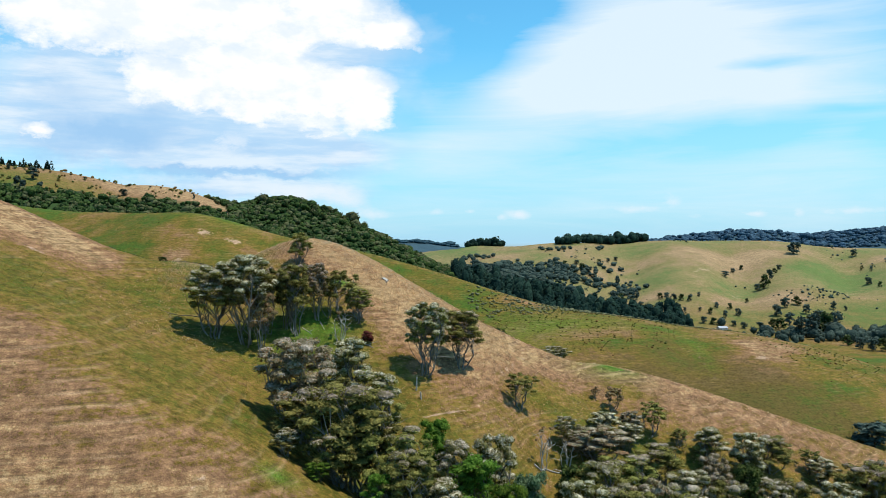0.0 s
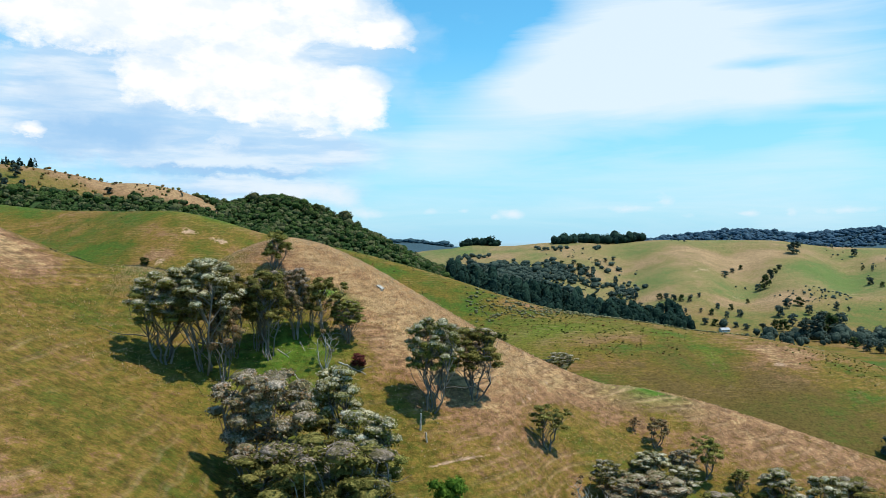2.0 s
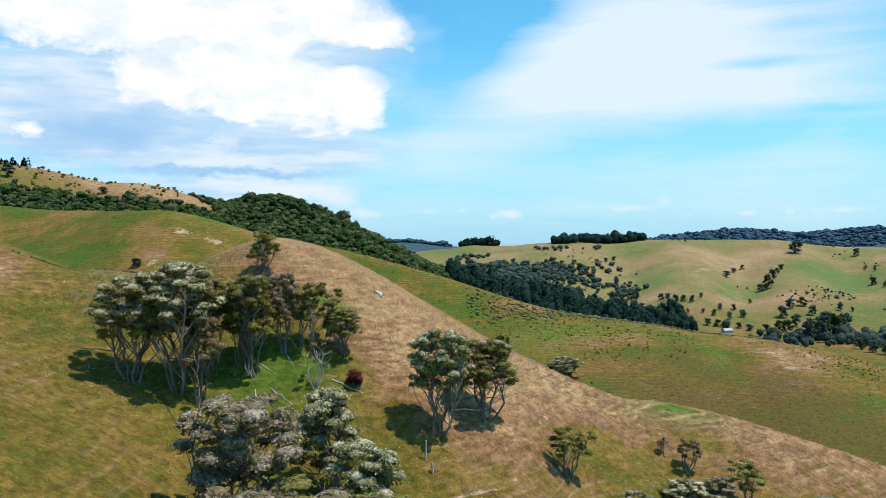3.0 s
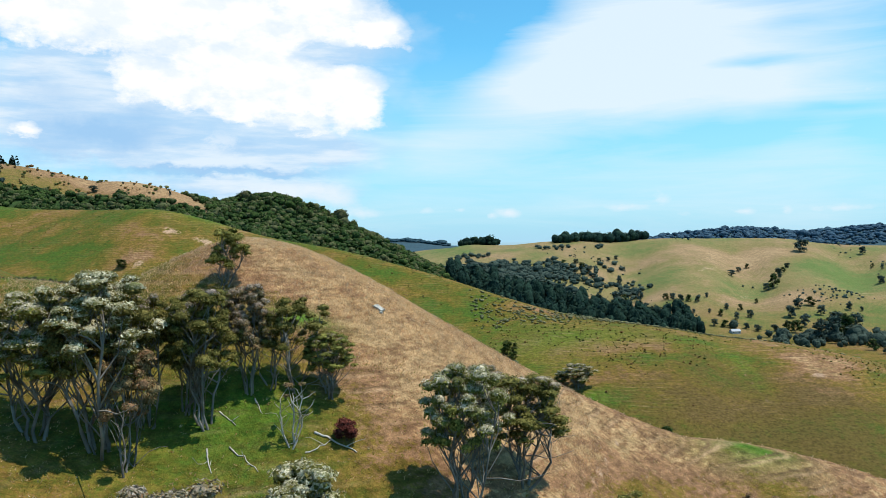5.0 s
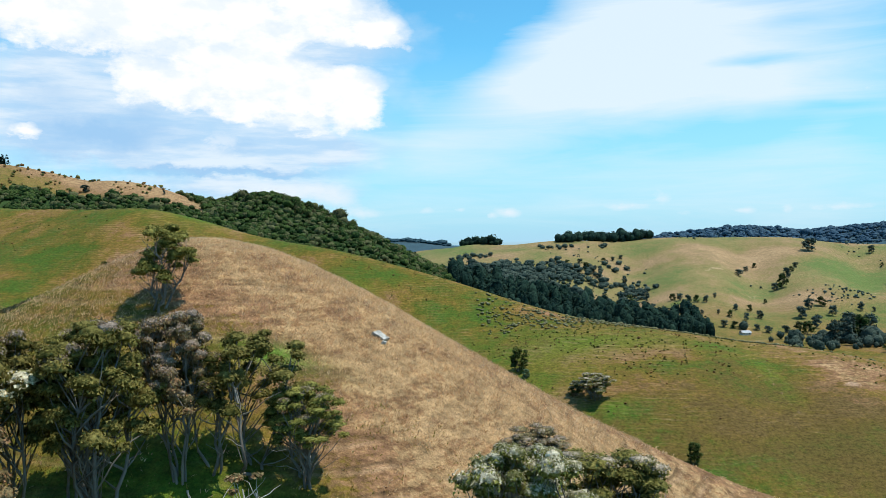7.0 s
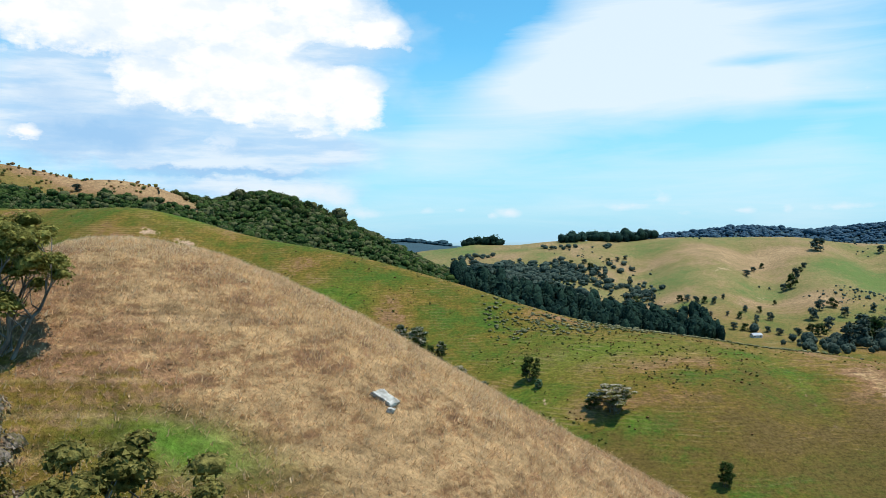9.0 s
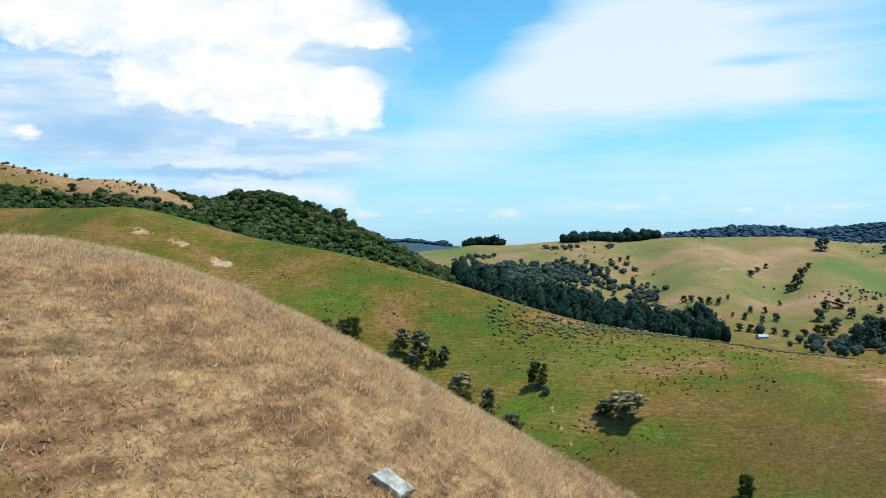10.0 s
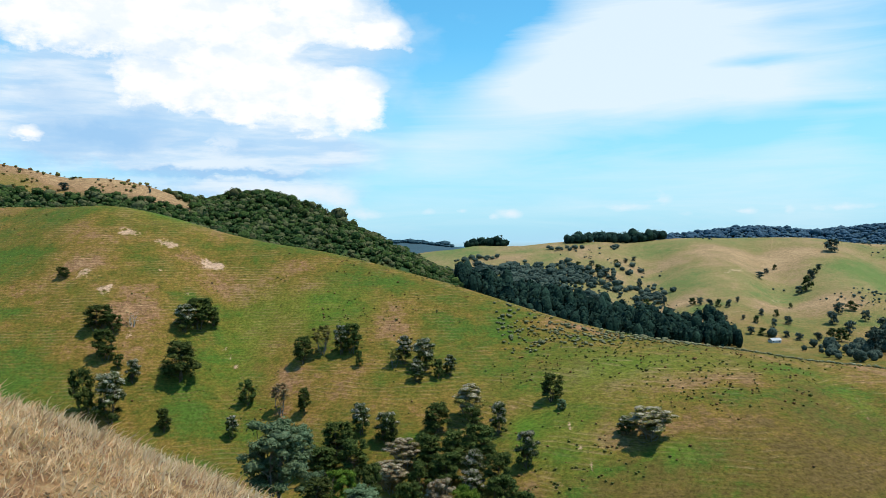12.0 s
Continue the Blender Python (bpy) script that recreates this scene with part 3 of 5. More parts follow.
def sprigs(rng, centres, radii, count, size, shell=0.55, up=0.35, lift=0.0):
    """Leaf sprigs: small bent quads, count for each ellipsoid, near its surface."""
    centres, radii = np.repeat(centres, count, 0), np.repeat(radii, count, 0)
    n = len(centres)
    d = rng.normal(size=(n, 3))
    d /= np.linalg.norm(d, axis=1)[:, None]
    d[:, 2] = np.where((d[:, 2] < 0) & (rng.rand(n) < lift), -d[:, 2], d[:, 2])
    r = shell + (1.08 - shell) * rng.rand(n, 1) ** 0.6
    p = centres + d * radii * r
    nor = d * 0.8 + rng.normal(size=(n, 3)) * 0.55 + np.array([0, 0, up])
    nor /= np.linalg.norm(nor, axis=1)[:, None]
    a = np.cross(nor, rng.normal(size=(n, 3)))
    a /= np.linalg.norm(a, axis=1)[:, None] + 1e-6
    b = np.cross(nor, a)
    s = size * (0.6 + 0.8 * rng.rand(n, 1))
    droop = nor * s * 0.28
    v = np.stack([p - a * s * 0.55 - droop, p - b * s * 0.38, p + a * s * 0.55 - droop, p + b * s * 0.38], 1)
    return v.reshape(-1, 3), np.arange(4 * n).reshape(n, 4)


def leaflets(rng, centres, radii, count, size, shell=0.5, up=1.0, lift=0.6):
    """Fine foliage: single small triangles, mostly facing the sky, count for each pad."""
    centres, radii = np.repeat(centres, count, 0), np.repeat(radii, count, 0)
    n = len(centres)
    d = rng.normal(size=(n, 3))
    d /= np.linalg.norm(d, axis=1)[:, None]
    d[:, 2] = np.where((d[:, 2] < 0) & (rng.rand(n) < lift), -d[:, 2], d[:, 2])
    p = centres + d * radii * (shell + (1.12 - shell) * rng.rand(n, 1) ** 0.7)
    nor = d * 0.7 + rng.normal(size=(n, 3)) * 0.45 + np.array([0, 0, up])
    nor /= np.linalg.norm(nor, axis=1)[:, None]
    a = np.cross(nor, rng.normal(size=(n, 3)))
    a /= np.linalg.norm(a, axis=1)[:, None] + 1e-6
    b = np.cross(nor, a)
    s = size * (0.55 + 0.9 * rng.rand(n, 1))
    v = np.stack([p - a * s * 0.6 - b * s * 0.35, p + a * s * 0.6 - b * s * 0.35, p + b * s * 0.75], 1)
    return v.reshape(-1, 3), np.arange(3 * n).reshape(n, 3)


def ball(fine):
    bm = bmesh.new()
    bmesh.ops.create_icosphere(bm, subdivisions=fine, radius=1)
    out = np.array([v.co[:] for v in bm.verts]), np.array([[v.index for v in f.verts] for f in bm.faces])
    bm.free()
    return out


BALLS = {1: ball(1), 2: ball(2)}


def clumps(rng, centres, radii, rough=0.24, under=0.5, fine=2):
    """The dense heart of foliage pads: uneven lumps with a flattened underside."""
    v, f = BALLS[fine]
    n = len(centres)
    swell = np.zeros((n, len(v)))
    for k in range(4):
        way = rng.normal(size=(n, 3)) * (1.6 + 0.9 * k)
        swell += np.sin(way @ v.T + rng.uniform(0, 6.28, (n, 1))) / (1 + 0.35 * k)
    shape = v * np.array([1, 1, 1.0])
    shape = np.where(shape[:, 2:3] < 0, shape * np.array([1, 1, under]), shape)
    p = np.asarray(centres)[:, None, :] + shape[None] * np.asarray(radii)[:, None, :] * (1 + rough * swell / 1.6)[:, :, None]
    return p.reshape(-1, 3), (f[None] + (np.arange(n) * len(v))[:, None, None]).reshape(-1, 3)


def tube(path, r0, r1, sides=6):
    """A tapered limb along a path of points."""
    path = np.asarray(path, float)
    n = len(path)
    t = np.gradient(path, axis=0)
    t /= np.linalg.norm(t, axis=1)[:, None] + 1e-9
    ref = np.where(np.abs(t[:, 2:3]) > 0.9, np.array([[1.0, 0, 0]]), np.array([[0, 0, 1.0]]))
    a = np.cross(t, ref)
    a /= np.linalg.norm(a, axis=1)[:, None] + 1e-9
    b = np.cross(t, a)
    r = (r0 + (r1 - r0) * np.linspace(0, 1, n) ** 0.8)[:, None]
    v = []
    for k in range(sides):
        w = 2 * math.pi * k / sides
        v.append(path + (a * math.cos(w) + b * math.sin(w)) * r)
    v = np.stack(v, 1).reshape(-1, 3)
    f = [(i * sides + k, i * sides + (k + 1) % sides, (i + 1) * sides + (k + 1) % sides, (i + 1) * sides + k) for i in range(n - 1) for k in range(sides)]
    v = np.vstack([v, path[-1:] + t[-1:] * r1])
    tip = len(v) - 1
    f += [((n - 1) * sides + k, (n - 1) * sides + (k + 1) % sides, tip, tip) for k in range(sides)]
    return v, f


def join(pieces):
    vs, fs, base = [], [], 0
    for v, f in pieces:
        vs.append(v)
        fs.append(np.asarray(f) + base)
        base += len(v)
    return np.vstack(vs), np.vstack(fs)


def no_flat(faces_mesh):
    faces_mesh.validate()
    return faces_mesh


def limb_path(rng, a, b, sag=0.1, n=6):
    a, b = np.asarray(a, float), np.asarray(b, float)
    t = np.linspace(0, 1, n)[:, None]
    bend = rng.normal(size=3) * np.linalg.norm(b - a) * sag
    wob = rng.normal(size=(n, 3)) * np.linalg.norm(b - a) * 0.025
    wob[0] = wob[-1] = 0
    return a + (b - a) * t + bend * np.sin(t * math.pi) + wob


def tree_meshes(name, seed, stems, spread, clear, pads, pad_size, count, size, leaf, flower=None, flower_share=0.0, bark=None, depth=0.5, twigs=0, fine=2):
    """A tree one metre high: stems fan out from the foot, each carries a dome of foliage pads on its own limbs; blossom lies on top."""
    rng = np.random.RandomState(seed)
    wood, limbs, centres, radii = [], [], [], []
    tips = []
    for k in range(stems):
        w = 2 * math.pi * (k + rng.rand() * 0.8) / stems
        reach = spread * (0.35 + 0.45 * rng.rand()) * (0.35 if k == 0 else 1)
        top = np.array([math.cos(w) * reach, math.sin(w) * reach, clear + (0.80 - clear) * (0.55 + 0.45 * rng.rand()) * (1.1 if k == 0 else 0.85)])
        foot = np.array([math.cos(w), math.sin(w), 0]) * 0.022 * stems ** 0.5 - np.array([0, 0, 0.06])
        p = limb_path(rng, foot, top, 0.10, 8)
        wood.append(tube(p, 0.026 / stems ** 0.25, 0.008, 6))
        tips.append(p)
    for k in range(pads):
        p = tips[k % stems]
        u = 0.12 + 0.88 * ((k // stems + rng.rand()) / (pads / stems)) ** 0.85
        zc = clear + (0.97 - clear) * u
        w = rng.rand() * 2 * math.pi
        bulge = math.sin(math.pi * min(1.0, 0.28 + 0.62 * u)) ** 0.8
        out_to = spread * bulge * (0.30 + 0.70 * math.sqrt(rng.rand()))
        lean = p[-1][:2] * 0.75 * u
        c = np.array([lean[0] + math.cos(w) * out_to * 0.8, lean[1] + math.sin(w) * out_to * 0.8, zc])
        away = math.hypot(c[0], c[1])
        if away > spread:
            c[:2] *= spread / away
        c[2] = min(c[2] - 0.10 * (min(away, spread) / spread) ** 2, 0.99 - pad_size * depth)
        s = pad_size * (0.65 + 0.7 * rng.rand())
        centres.append(c)
        radii.append((s, s, s * depth))
        start = p[min(7, max(2, int(7 * c[2] / p[-1][2]) - 2))]
        limbs.append(tube(limb_path(rng, start, c, 0.08, 4), 0.008, 0.0025, 3))
    for k in range(twigs):
        p = tips[k % len(tips)]
        start = p[rng.randint(2, 7)]
        out = start + np.array([rng.normal() * 0.2, rng.normal() * 0.2, 0.06 + 0.2 * rng.rand()])
        limbs.append(tube(limb_path(rng, start, out, 0.12, 5), 0.007, 0.002, 3))
    out = {"trunk": no_flat(mesh_of(name + "_trunk", *join(wood), bark or BARK_GREY, True))}
    if limbs:
        out["branchwork"] = no_flat(mesh_of(name + "_branchwork", *join(limbs), bark or BARK_GREY, True))
    if pads:
        centres, radii = np.array(centres), np.array(radii)
        heart = clumps(rng, centres, radii * 0.74, 0.30, 0.5, fine)
        out["crown"] = mesh_of(name + "_crown", *join([heart, leaflets(rng, centres, radii, count, size)]), leaf, True)
        if flower:
            rank = centres[:, 2] + 0.10 * rng.normal(size=pads)
            pick = rank >= np.sort(rank)[int(pads * (1 - flower_share))]
            fc, fr = centres[pick].copy(), radii[pick]
            fc[:, 2] += fr[:, 2] * 0.16
            cap = clumps(rng, fc + np.array([0, 0, 1]) * fr * 0.10, fr * np.array([0.78, 0.78, 0.74]), 0.30, 0.1, fine)
            out["blossom"] = mesh_of(name + "_blossom", *join([cap, leaflets(rng, fc, fr * 1.02, int(count * 1.0), size * 0.70, 0.74, 0.8, 0.9)]), flower, True)
    return out


def conifer_meshes(name, seed, width, tiers, count, size, leaf):
    """A conical conifer one metre high with drooping whorls."""
    rng = np.random.RandomState(seed)
    centres, radii = [], []
    for k in range(tiers):
        h = 0.12 + 0.84 * k / (tiers - 1)
        r = width * (1 - h) ** 0.8 + 0.02
        arms = max(2, int(6 * (1 - h)) + 1)
        for j in range(arms):
            w = 2 * math.pi * (j + rng.rand()) / arms
            centres.append((math.cos(w) * r * 0.6, math.sin(w) * r * 0.6, h + rng.normal() * 0.015))
            radii.append((r * 0.55, r * 0.55, 0.55 / tiers + 0.02))
    out = {"trunk": no_flat(mesh_of(name + "_trunk", *tube(limb_path(rng, (0, 0, -0.05), (0, 0, 0.9), 0.01, 6), 0.02, 0.004, 6), BARK_BROWN, True))}
    out["crown"] = mesh_of(name + "_crown", *sprigs(rng, np.array(centres), np.array(radii), count, size, 0.4, 0.1), leaf)
    return out


KINDS = {}
PROTOTYPES = {}


def plant(kind, x, y, high, label, category="tree", group="", turn=None, wide=1.0, rng=random.Random(5)):
    """Stands a tree or bush of that kind on the ground at x, y; wide stretches its crown."""
    name, variants = KINDS[kind]
    key = (kind, rng.randrange(len(variants)))
    turn = rng.uniform(0, 360) if turn is None else turn
    m = pose(x, y, ground_z(x, y), rng.uniform(-3, 3), rng.uniform(-3, 3), turn) @ Matrix.Diagonal((high * wide, high * wide, high, 1))
    if key in PROTOTYPES:
        ob = copy_thing(PROTOTYPES[key], m)
        for label_key in ("label", "group"):
            if label_key in ob:
                del ob[label_key]
        ob.matrix_basis = m
    else:
        ob = new(name)
        meshes = variants[key[1]]()
        for piece, me in meshes.items():
            part(piece, me, ob)
        ob.matrix_basis = m
        PROTOTYPES[key] = ob
    return tagged(ob, label, category, group)


def kind_of(name, title, seeds, **settings):
    KINDS[name] = (title, [(lambda s=s: tree_meshes(name + str(s), s, **settings)) for s in seeds])


WHITE = dict(stems=6, leaf=LEAF_GREEN, flower=FLOWER_WHITE, flower_share=0.78, twigs=8)
GREEN = dict(stems=6, leaf=LEAF_GREEN, flower=FLOWER_GREY, flower_share=0.10, twigs=10)
GREY = dict(stems=6, leaf=LEAF_BROWN, flower=FLOWER_GREY, flower_share=0.85, twigs=8)
THICKET = dict(spread=0.50, clear=0.28, pads=66, pad_size=0.100, count=90, size=0.024, depth=0.46)
GROVE = dict(spread=0.50, clear=0.40, pads=96, pad_size=0.082, count=150, size=0.0165, depth=0.46)
kind_of("white", "flowering_tree", (1, 2, 3), **WHITE, **THICKET)
kind_of("green", "tree", (4, 5, 6), **GREEN, **THICKET)
kind_of("grey", "flowering_tree", (7, 8), **GREY, **THICKET)
kind_of("white_near", "flowering_tree", (51, 52, 53), **WHITE, **GROVE)
kind_of("green_near", "tree", (54, 55, 56), **GREEN, **GROVE)
kind_of("grey_near", "flowering_tree", (57, 58), **GREY, **GROVE)
kind_of("thin", "tree", (9, 10, 11), stems=4, spread=0.42, clear=0.42, pads=30, pad_size=0.085, count=170, size=0.018, leaf=LEAF_GREEN, twigs=14, depth=0.55)
kind_of("knoll", "tree", (61,), stems=4, spread=0.44, clear=0.30, pads=40, pad_size=0.105, count=190, size=0.020, leaf=LEAF_GREEN, twigs=14, depth=0.6)
kind_of("brown", "tree", (12, 13), stems=4, spread=0.44, clear=0.42, pads=30, pad_size=0.095, count=170, size=0.019, leaf=LEAF_BROWN, twigs=10, depth=0.55)
kind_of("bright", "tree", (14, 15), stems=5, spread=0.46, clear=0.12, pads=56, pad_size=0.11, count=110, size=0.026, leaf=LEAF_BRIGHT, bark=BARK_BROWN, depth=0.55)
kind_of("bare", "dead_tree", (16, 17), stems=4, spread=0.42, clear=0.5, pads=4, pad_size=0.07, count=60, size=0.03, leaf=LEAF_BROWN, bark=WOOD_BLEACHED, twigs=30)
kind_of("dark", "tree", (18, 19), stems=3, spread=0.44, clear=0.08, pads=44, pad_size=0.14, count=70, size=0.040, leaf=LEAF_DARK, bark=BARK_BROWN, depth=0.6, fine=1)
kind_of("round_white", "flowering_tree", (20, 21), stems=4, spread=0.45, clear=0.10, pads=42, pad_size=0.135, count=60, size=0.040, leaf=LEAF_DARK, flower=FLOWER_PALE, flower_share=0.7, bark=BARK_BROWN, depth=0.6, fine=1)
kind_of("silver", "tree", (22,), stems=4, spread=0.50, clear=0.04, pads=56, pad_size=0.13, count=90, size=0.034, leaf=LEAF_SILVER, depth=0.6)
kind_of("red", "bush", (23,), stems=4, spread=0.55, clear=0.10, pads=18, pad_size=0.22, count=150, size=0.07, leaf=LEAF_RED, bark=BARK_BROWN)
kind_of("far", "tree", (24, 25, 26), stems=2, spread=0.44, clear=0.04, pads=20, pad_size=0.17, count=30, size=0.085, leaf=LEAF_FAR_HAZE, bark=BARK_BROWN, depth=0.8, fine=1)
kind_of("far_scrub", "tree", (27, 28), stems=2, spread=0.48, clear=0.03, pads=20, pad_size=0.17, count=30, size=0.085, leaf=LEAF_SCRUB, bark=BARK_BROWN, depth=0.8, fine=1)
KINDS["fir"] = ("conifer", [lambda: conifer_meshes("fir_a", 31, 0.22, 12, 34, 0.06, LEAF_PINE), lambda: conifer_meshes("fir_b", 32, 0.26, 11, 34, 0.06, LEAF_PINE)])

# ---- the ground, one sheet to the horizon ----
def spot(x, y, rows):
    total = np.zeros(x.shape)
    for cx, cy, rx, ry, amount in rows:
        total = total + amount * np.exp(-((x - cx) / rx) ** 2 - ((y - cy) / ry) ** 2)
    return total


# patches of cover: middle x, y, half widths, amount
DRY_NEAR = [(13, 93, 8, 7, -0.28), (-50, 96, 12, 7, 0.45), (-43, 93, 8, 5, 0.25), (-24, 44, 16, 11, 0.42), (-36, 56, 10, 7, 0.42), (-14, 46, 8, 8, 0.35), (-3, 99, 14, 8, 0.55), (14, 101, 20, 9, 0.42), (45, 106, 26, 12, 0.42), (2, 86, 9, 7, 0.50),
            (-12, 106, 11, 6, 0.85), (-50, 95, 14, 20, 0.22), (-30, 98, 7, 9, -0.15), (-4, 92, 8, 5, 0.3), (22, 100, 4, 2, -0.35), (-33, 62, 5, 4, 0.25)]
DRY_FAR = [(72, 255, 16, 10, 0.36), (98, 268, 10, 12, 0.28), (95, 275, 60, 40, 0.10), (-112, 355, 14, 18, 0.45), (-90, 330, 8, 20, 0.35), (-20, 318, 16, 10, 0.3), (-45, 310, 5, 16, 0.35), (112, 285, 18, 16, 0.24), (60, 268, 30, 10, 0.18),
           (30, 335, 40, 6, 0.35), (372, 968, 60, 40, 0.36), (200, 800, 30, 25, 0.40), (215, 725, 50, 25, 0.40), (345, 800, 50, 50, 0.40), (265, 790, 40, 15, 0.30), (300, 757, 50, 25, 0.30),
           (233, 880, 45, 35, -0.32), (416, 900, 40, 40, -0.26), (216, 1016, 60, 40, -0.22), (284, 1040, 60, 20, -0.15), (-300, 655, 130, 36, 0.52)]
LUSH = [(-31, 103.5, 7, 3, 0.7), (21.6, 105.5, 3.4, 1.3, 1.0), (-13, 86.5, 4.5, 3.0, 0.6), (-17, 83, 5, 3, 0.25), (-11.5, 94.6, 2.3, 1.0, 1.0), (-11, 54.5, 1.3, 1.0, 0.9), (-19.5, 43.6, 1.4, 0.9, 0.8), (20, 103, 5, 2, 0.4),
        (41, 262, 5, 4, 0.9), (88, 279, 3, 12, 0.6), (30, 300, 20, 16, 0.45), (-40, 340, 14, 10, 0.5), (20, 270, 10, 14, 0.4), (12, 278, 3, 6, 0.7),
        (60, 300, 30, 8, 0.35), (-60, 330, 8, 20, 0.4), (-100, 385, 20, 8, 0.4)]
BARE = [(107, 276, 3.4, 1.8, 1.0), (-106, 367, 6, 3.0, 0.85), (-92, 364, 5, 3.2, 0.82), (-77, 360, 5, 3.6, 0.92), (-111, 345, 2.6, 3.4, 0.8), (-102, 337, 2.6, 3.4, 0.8), (-90, 322, 2.2, 3.5, 0.62),
        (64, 255, 4, 3, 0.5), (86, 262, 1.6, 2, 0.6), (82.6, 267, 1.6, 1.6, 0.5), (-38, 333, 3.5, 1.5, 0.5), (10.5, 81, 1.6, 5, 0.42), (16, 257, 4, 5, 0.4), (281, 889, 12, 5, 0.8),
        (290, 815, 14, 9, 0.55), (-43, 87, 1.6, 0.5, 0.8), (-39.5, 79, 0.5, 1.6, 0.6)]
# brownish rank growth on the damp slope
FERN = [(62, 250, 34, 26, 0.55), (95, 270, 34, 24, 0.45), (40, 305, 40, 14, 0.30), (-60, 300, 50, 30, 0.15), (110, 230, 30, 30, 0.6), (20, 245, 30, 20, 0.4)]
WOOD = [(-132, 705, 66, 60, 1.4), (-50, 690, 60, 50, 1.0), (60, 690, 70, 40, 1.0), (-270, 582, 110, 24, 0.9), (-185, 605, 45, 26, 0.6), (150, 780, 60, 30, 0.6), (-150, 600, 40, 20, 0.9), (-100, 610, 45, 30, 0.9)]


# stock tracks: nodes x, y and the width of the worn strip
TRACKS = [([(-7.4, 74.9), (-1.3, 77.5), (2.5, 80.4), (6.9, 86.7), (5.6, 90), (7.9, 95), (10, 100)], 0.28), ([(-15.9, 41.7), (-14.3, 45.9), (-13.3, 50.5), (-12.9, 53.5)], 0.2),
          ([(-18.9, 41.4), (-17.2, 46.1), (-15.1, 51.8)], 0.2), ([(88.5, 289.8), (86.4, 275.3), (87.2, 263.3), (87, 255.7)], 0.8), ([(15.4, 308.3), (21, 279.9), (23.2, 259.4)], 0.6),
          ([(240, 740), (257, 775), (284, 806), (306, 840)], 2.2), ([(263, 872), (280, 888), (306, 914)], 3.0), ([(388, 820), (419, 831), (445, 817)], 2.6), ([(-93, 351), (-80, 343), (-67, 329), (-55, 311)], 0.8)]


def track_wear(x, y):
    wear = np.zeros(x.shape)
    for nodes, width in TRACKS:
        for (ax, ay), (bx, by) in zip(nodes, nodes[1:]):
            near = (x > min(ax, bx) - 9) & (x < max(ax, bx) + 9) & (y > min(ay, by) - 9) & (y < max(ay, by) + 9)
            t = (((x[near] - ax) * (bx - ax) + (y[near] - ay) * (by - ay)) / ((bx - ax) ** 2 + (by - ay) ** 2)).clip(0, 1)
            d2 = (x[near] - ax - t * (bx - ax)) ** 2 + (y[near] - ay - t * (by - ay)) ** 2
            wear[near] = np.maximum(wear[near], 0.62 * np.exp(-d2 / (width * width)))
    return wear


def ground_sheet():
    rows = [np.array([-400.0, -200, -100, -50]), np.arange(-30, 40, 1.5), np.arange(40, 116, 0.45)]
    y, more = 116.0, []
    while y < 5000:
        more.append(y)
        y += max(0.55, 0.0075 * (y - 40))
    ys = np.concatenate(rows + [np.array(more + [5000.0])])
    s = np.concatenate([-np.geomspace(40, 1.06, 16), np.linspace(-1, 1, 310), np.geomspace(1.06, 40, 16)])
    half = 45 + 0.66 * np.maximum(ys, 0)
    x = s[None, :] * half[:, None]
    x = np.clip(x, -5000, 5000)
    y = np.repeat(ys[:, None], len(s), 1)
    z, phase = relief(x, y, land(x, y, False))
    n, k = x.shape
    i = (np.arange(n - 1)[:, None] * k + np.arange(k - 1)[None, :]).ravel()
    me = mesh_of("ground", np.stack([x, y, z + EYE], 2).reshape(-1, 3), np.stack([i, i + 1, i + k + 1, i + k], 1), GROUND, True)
    x, y, z = x.ravel(), y.ravel(), z.ravel()
    base = np.where(y < 130, 0.34, np.where(y < 520, 0.31, 0.45))
    dry = base + spot(x, y, DRY_NEAR) + spot(x, y, DRY_FAR) + 0.22 * grain(x, y, 40, 3) + (0.50 * grain(x + 50, y * 1.6, 16, 4) + 0.02) * (y > 130) * (y < 520) + 0.55 * grain(x, y + 300, 110, 4) * (y >= 560)
    lush, bare = spot(x, y, LUSH), np.maximum(spot(x, y, BARE), track_wear(x, y))
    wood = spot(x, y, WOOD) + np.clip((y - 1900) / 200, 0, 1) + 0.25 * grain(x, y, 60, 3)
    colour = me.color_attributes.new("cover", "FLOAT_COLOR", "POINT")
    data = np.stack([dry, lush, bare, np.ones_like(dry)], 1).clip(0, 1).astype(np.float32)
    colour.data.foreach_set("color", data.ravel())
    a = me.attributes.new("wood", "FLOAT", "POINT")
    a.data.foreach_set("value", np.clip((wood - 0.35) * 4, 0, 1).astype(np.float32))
    # where the far sward lies: broader mottling, and haze painted into its colour
    a = me.attributes.new("far_sward_haze", "FLOAT", "POINT")
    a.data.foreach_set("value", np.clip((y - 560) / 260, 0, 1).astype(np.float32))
    # the painted blue of the distance sets in from 1900 m
    a = me.attributes.new("blue_haze", "FLOAT", "POINT")
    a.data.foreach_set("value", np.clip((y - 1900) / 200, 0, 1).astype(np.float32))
    a = me.attributes.new("fern", "FLOAT", "POINT")
    a.data.foreach_set("value", (spot(x, y, FERN) * (y > 130)).astype(np.float32))
    a = me.attributes.new("tread", "FLOAT", "POINT")
    a.data.foreach_set("value", phase.ravel().astype(np.float32))
    return tagged(new("ground", me), "grazed hill pasture, green in the gullies and dry on the spurs", "ground", kind="structure")


ground_sheet()

# ---- trees, each on its own foot ----

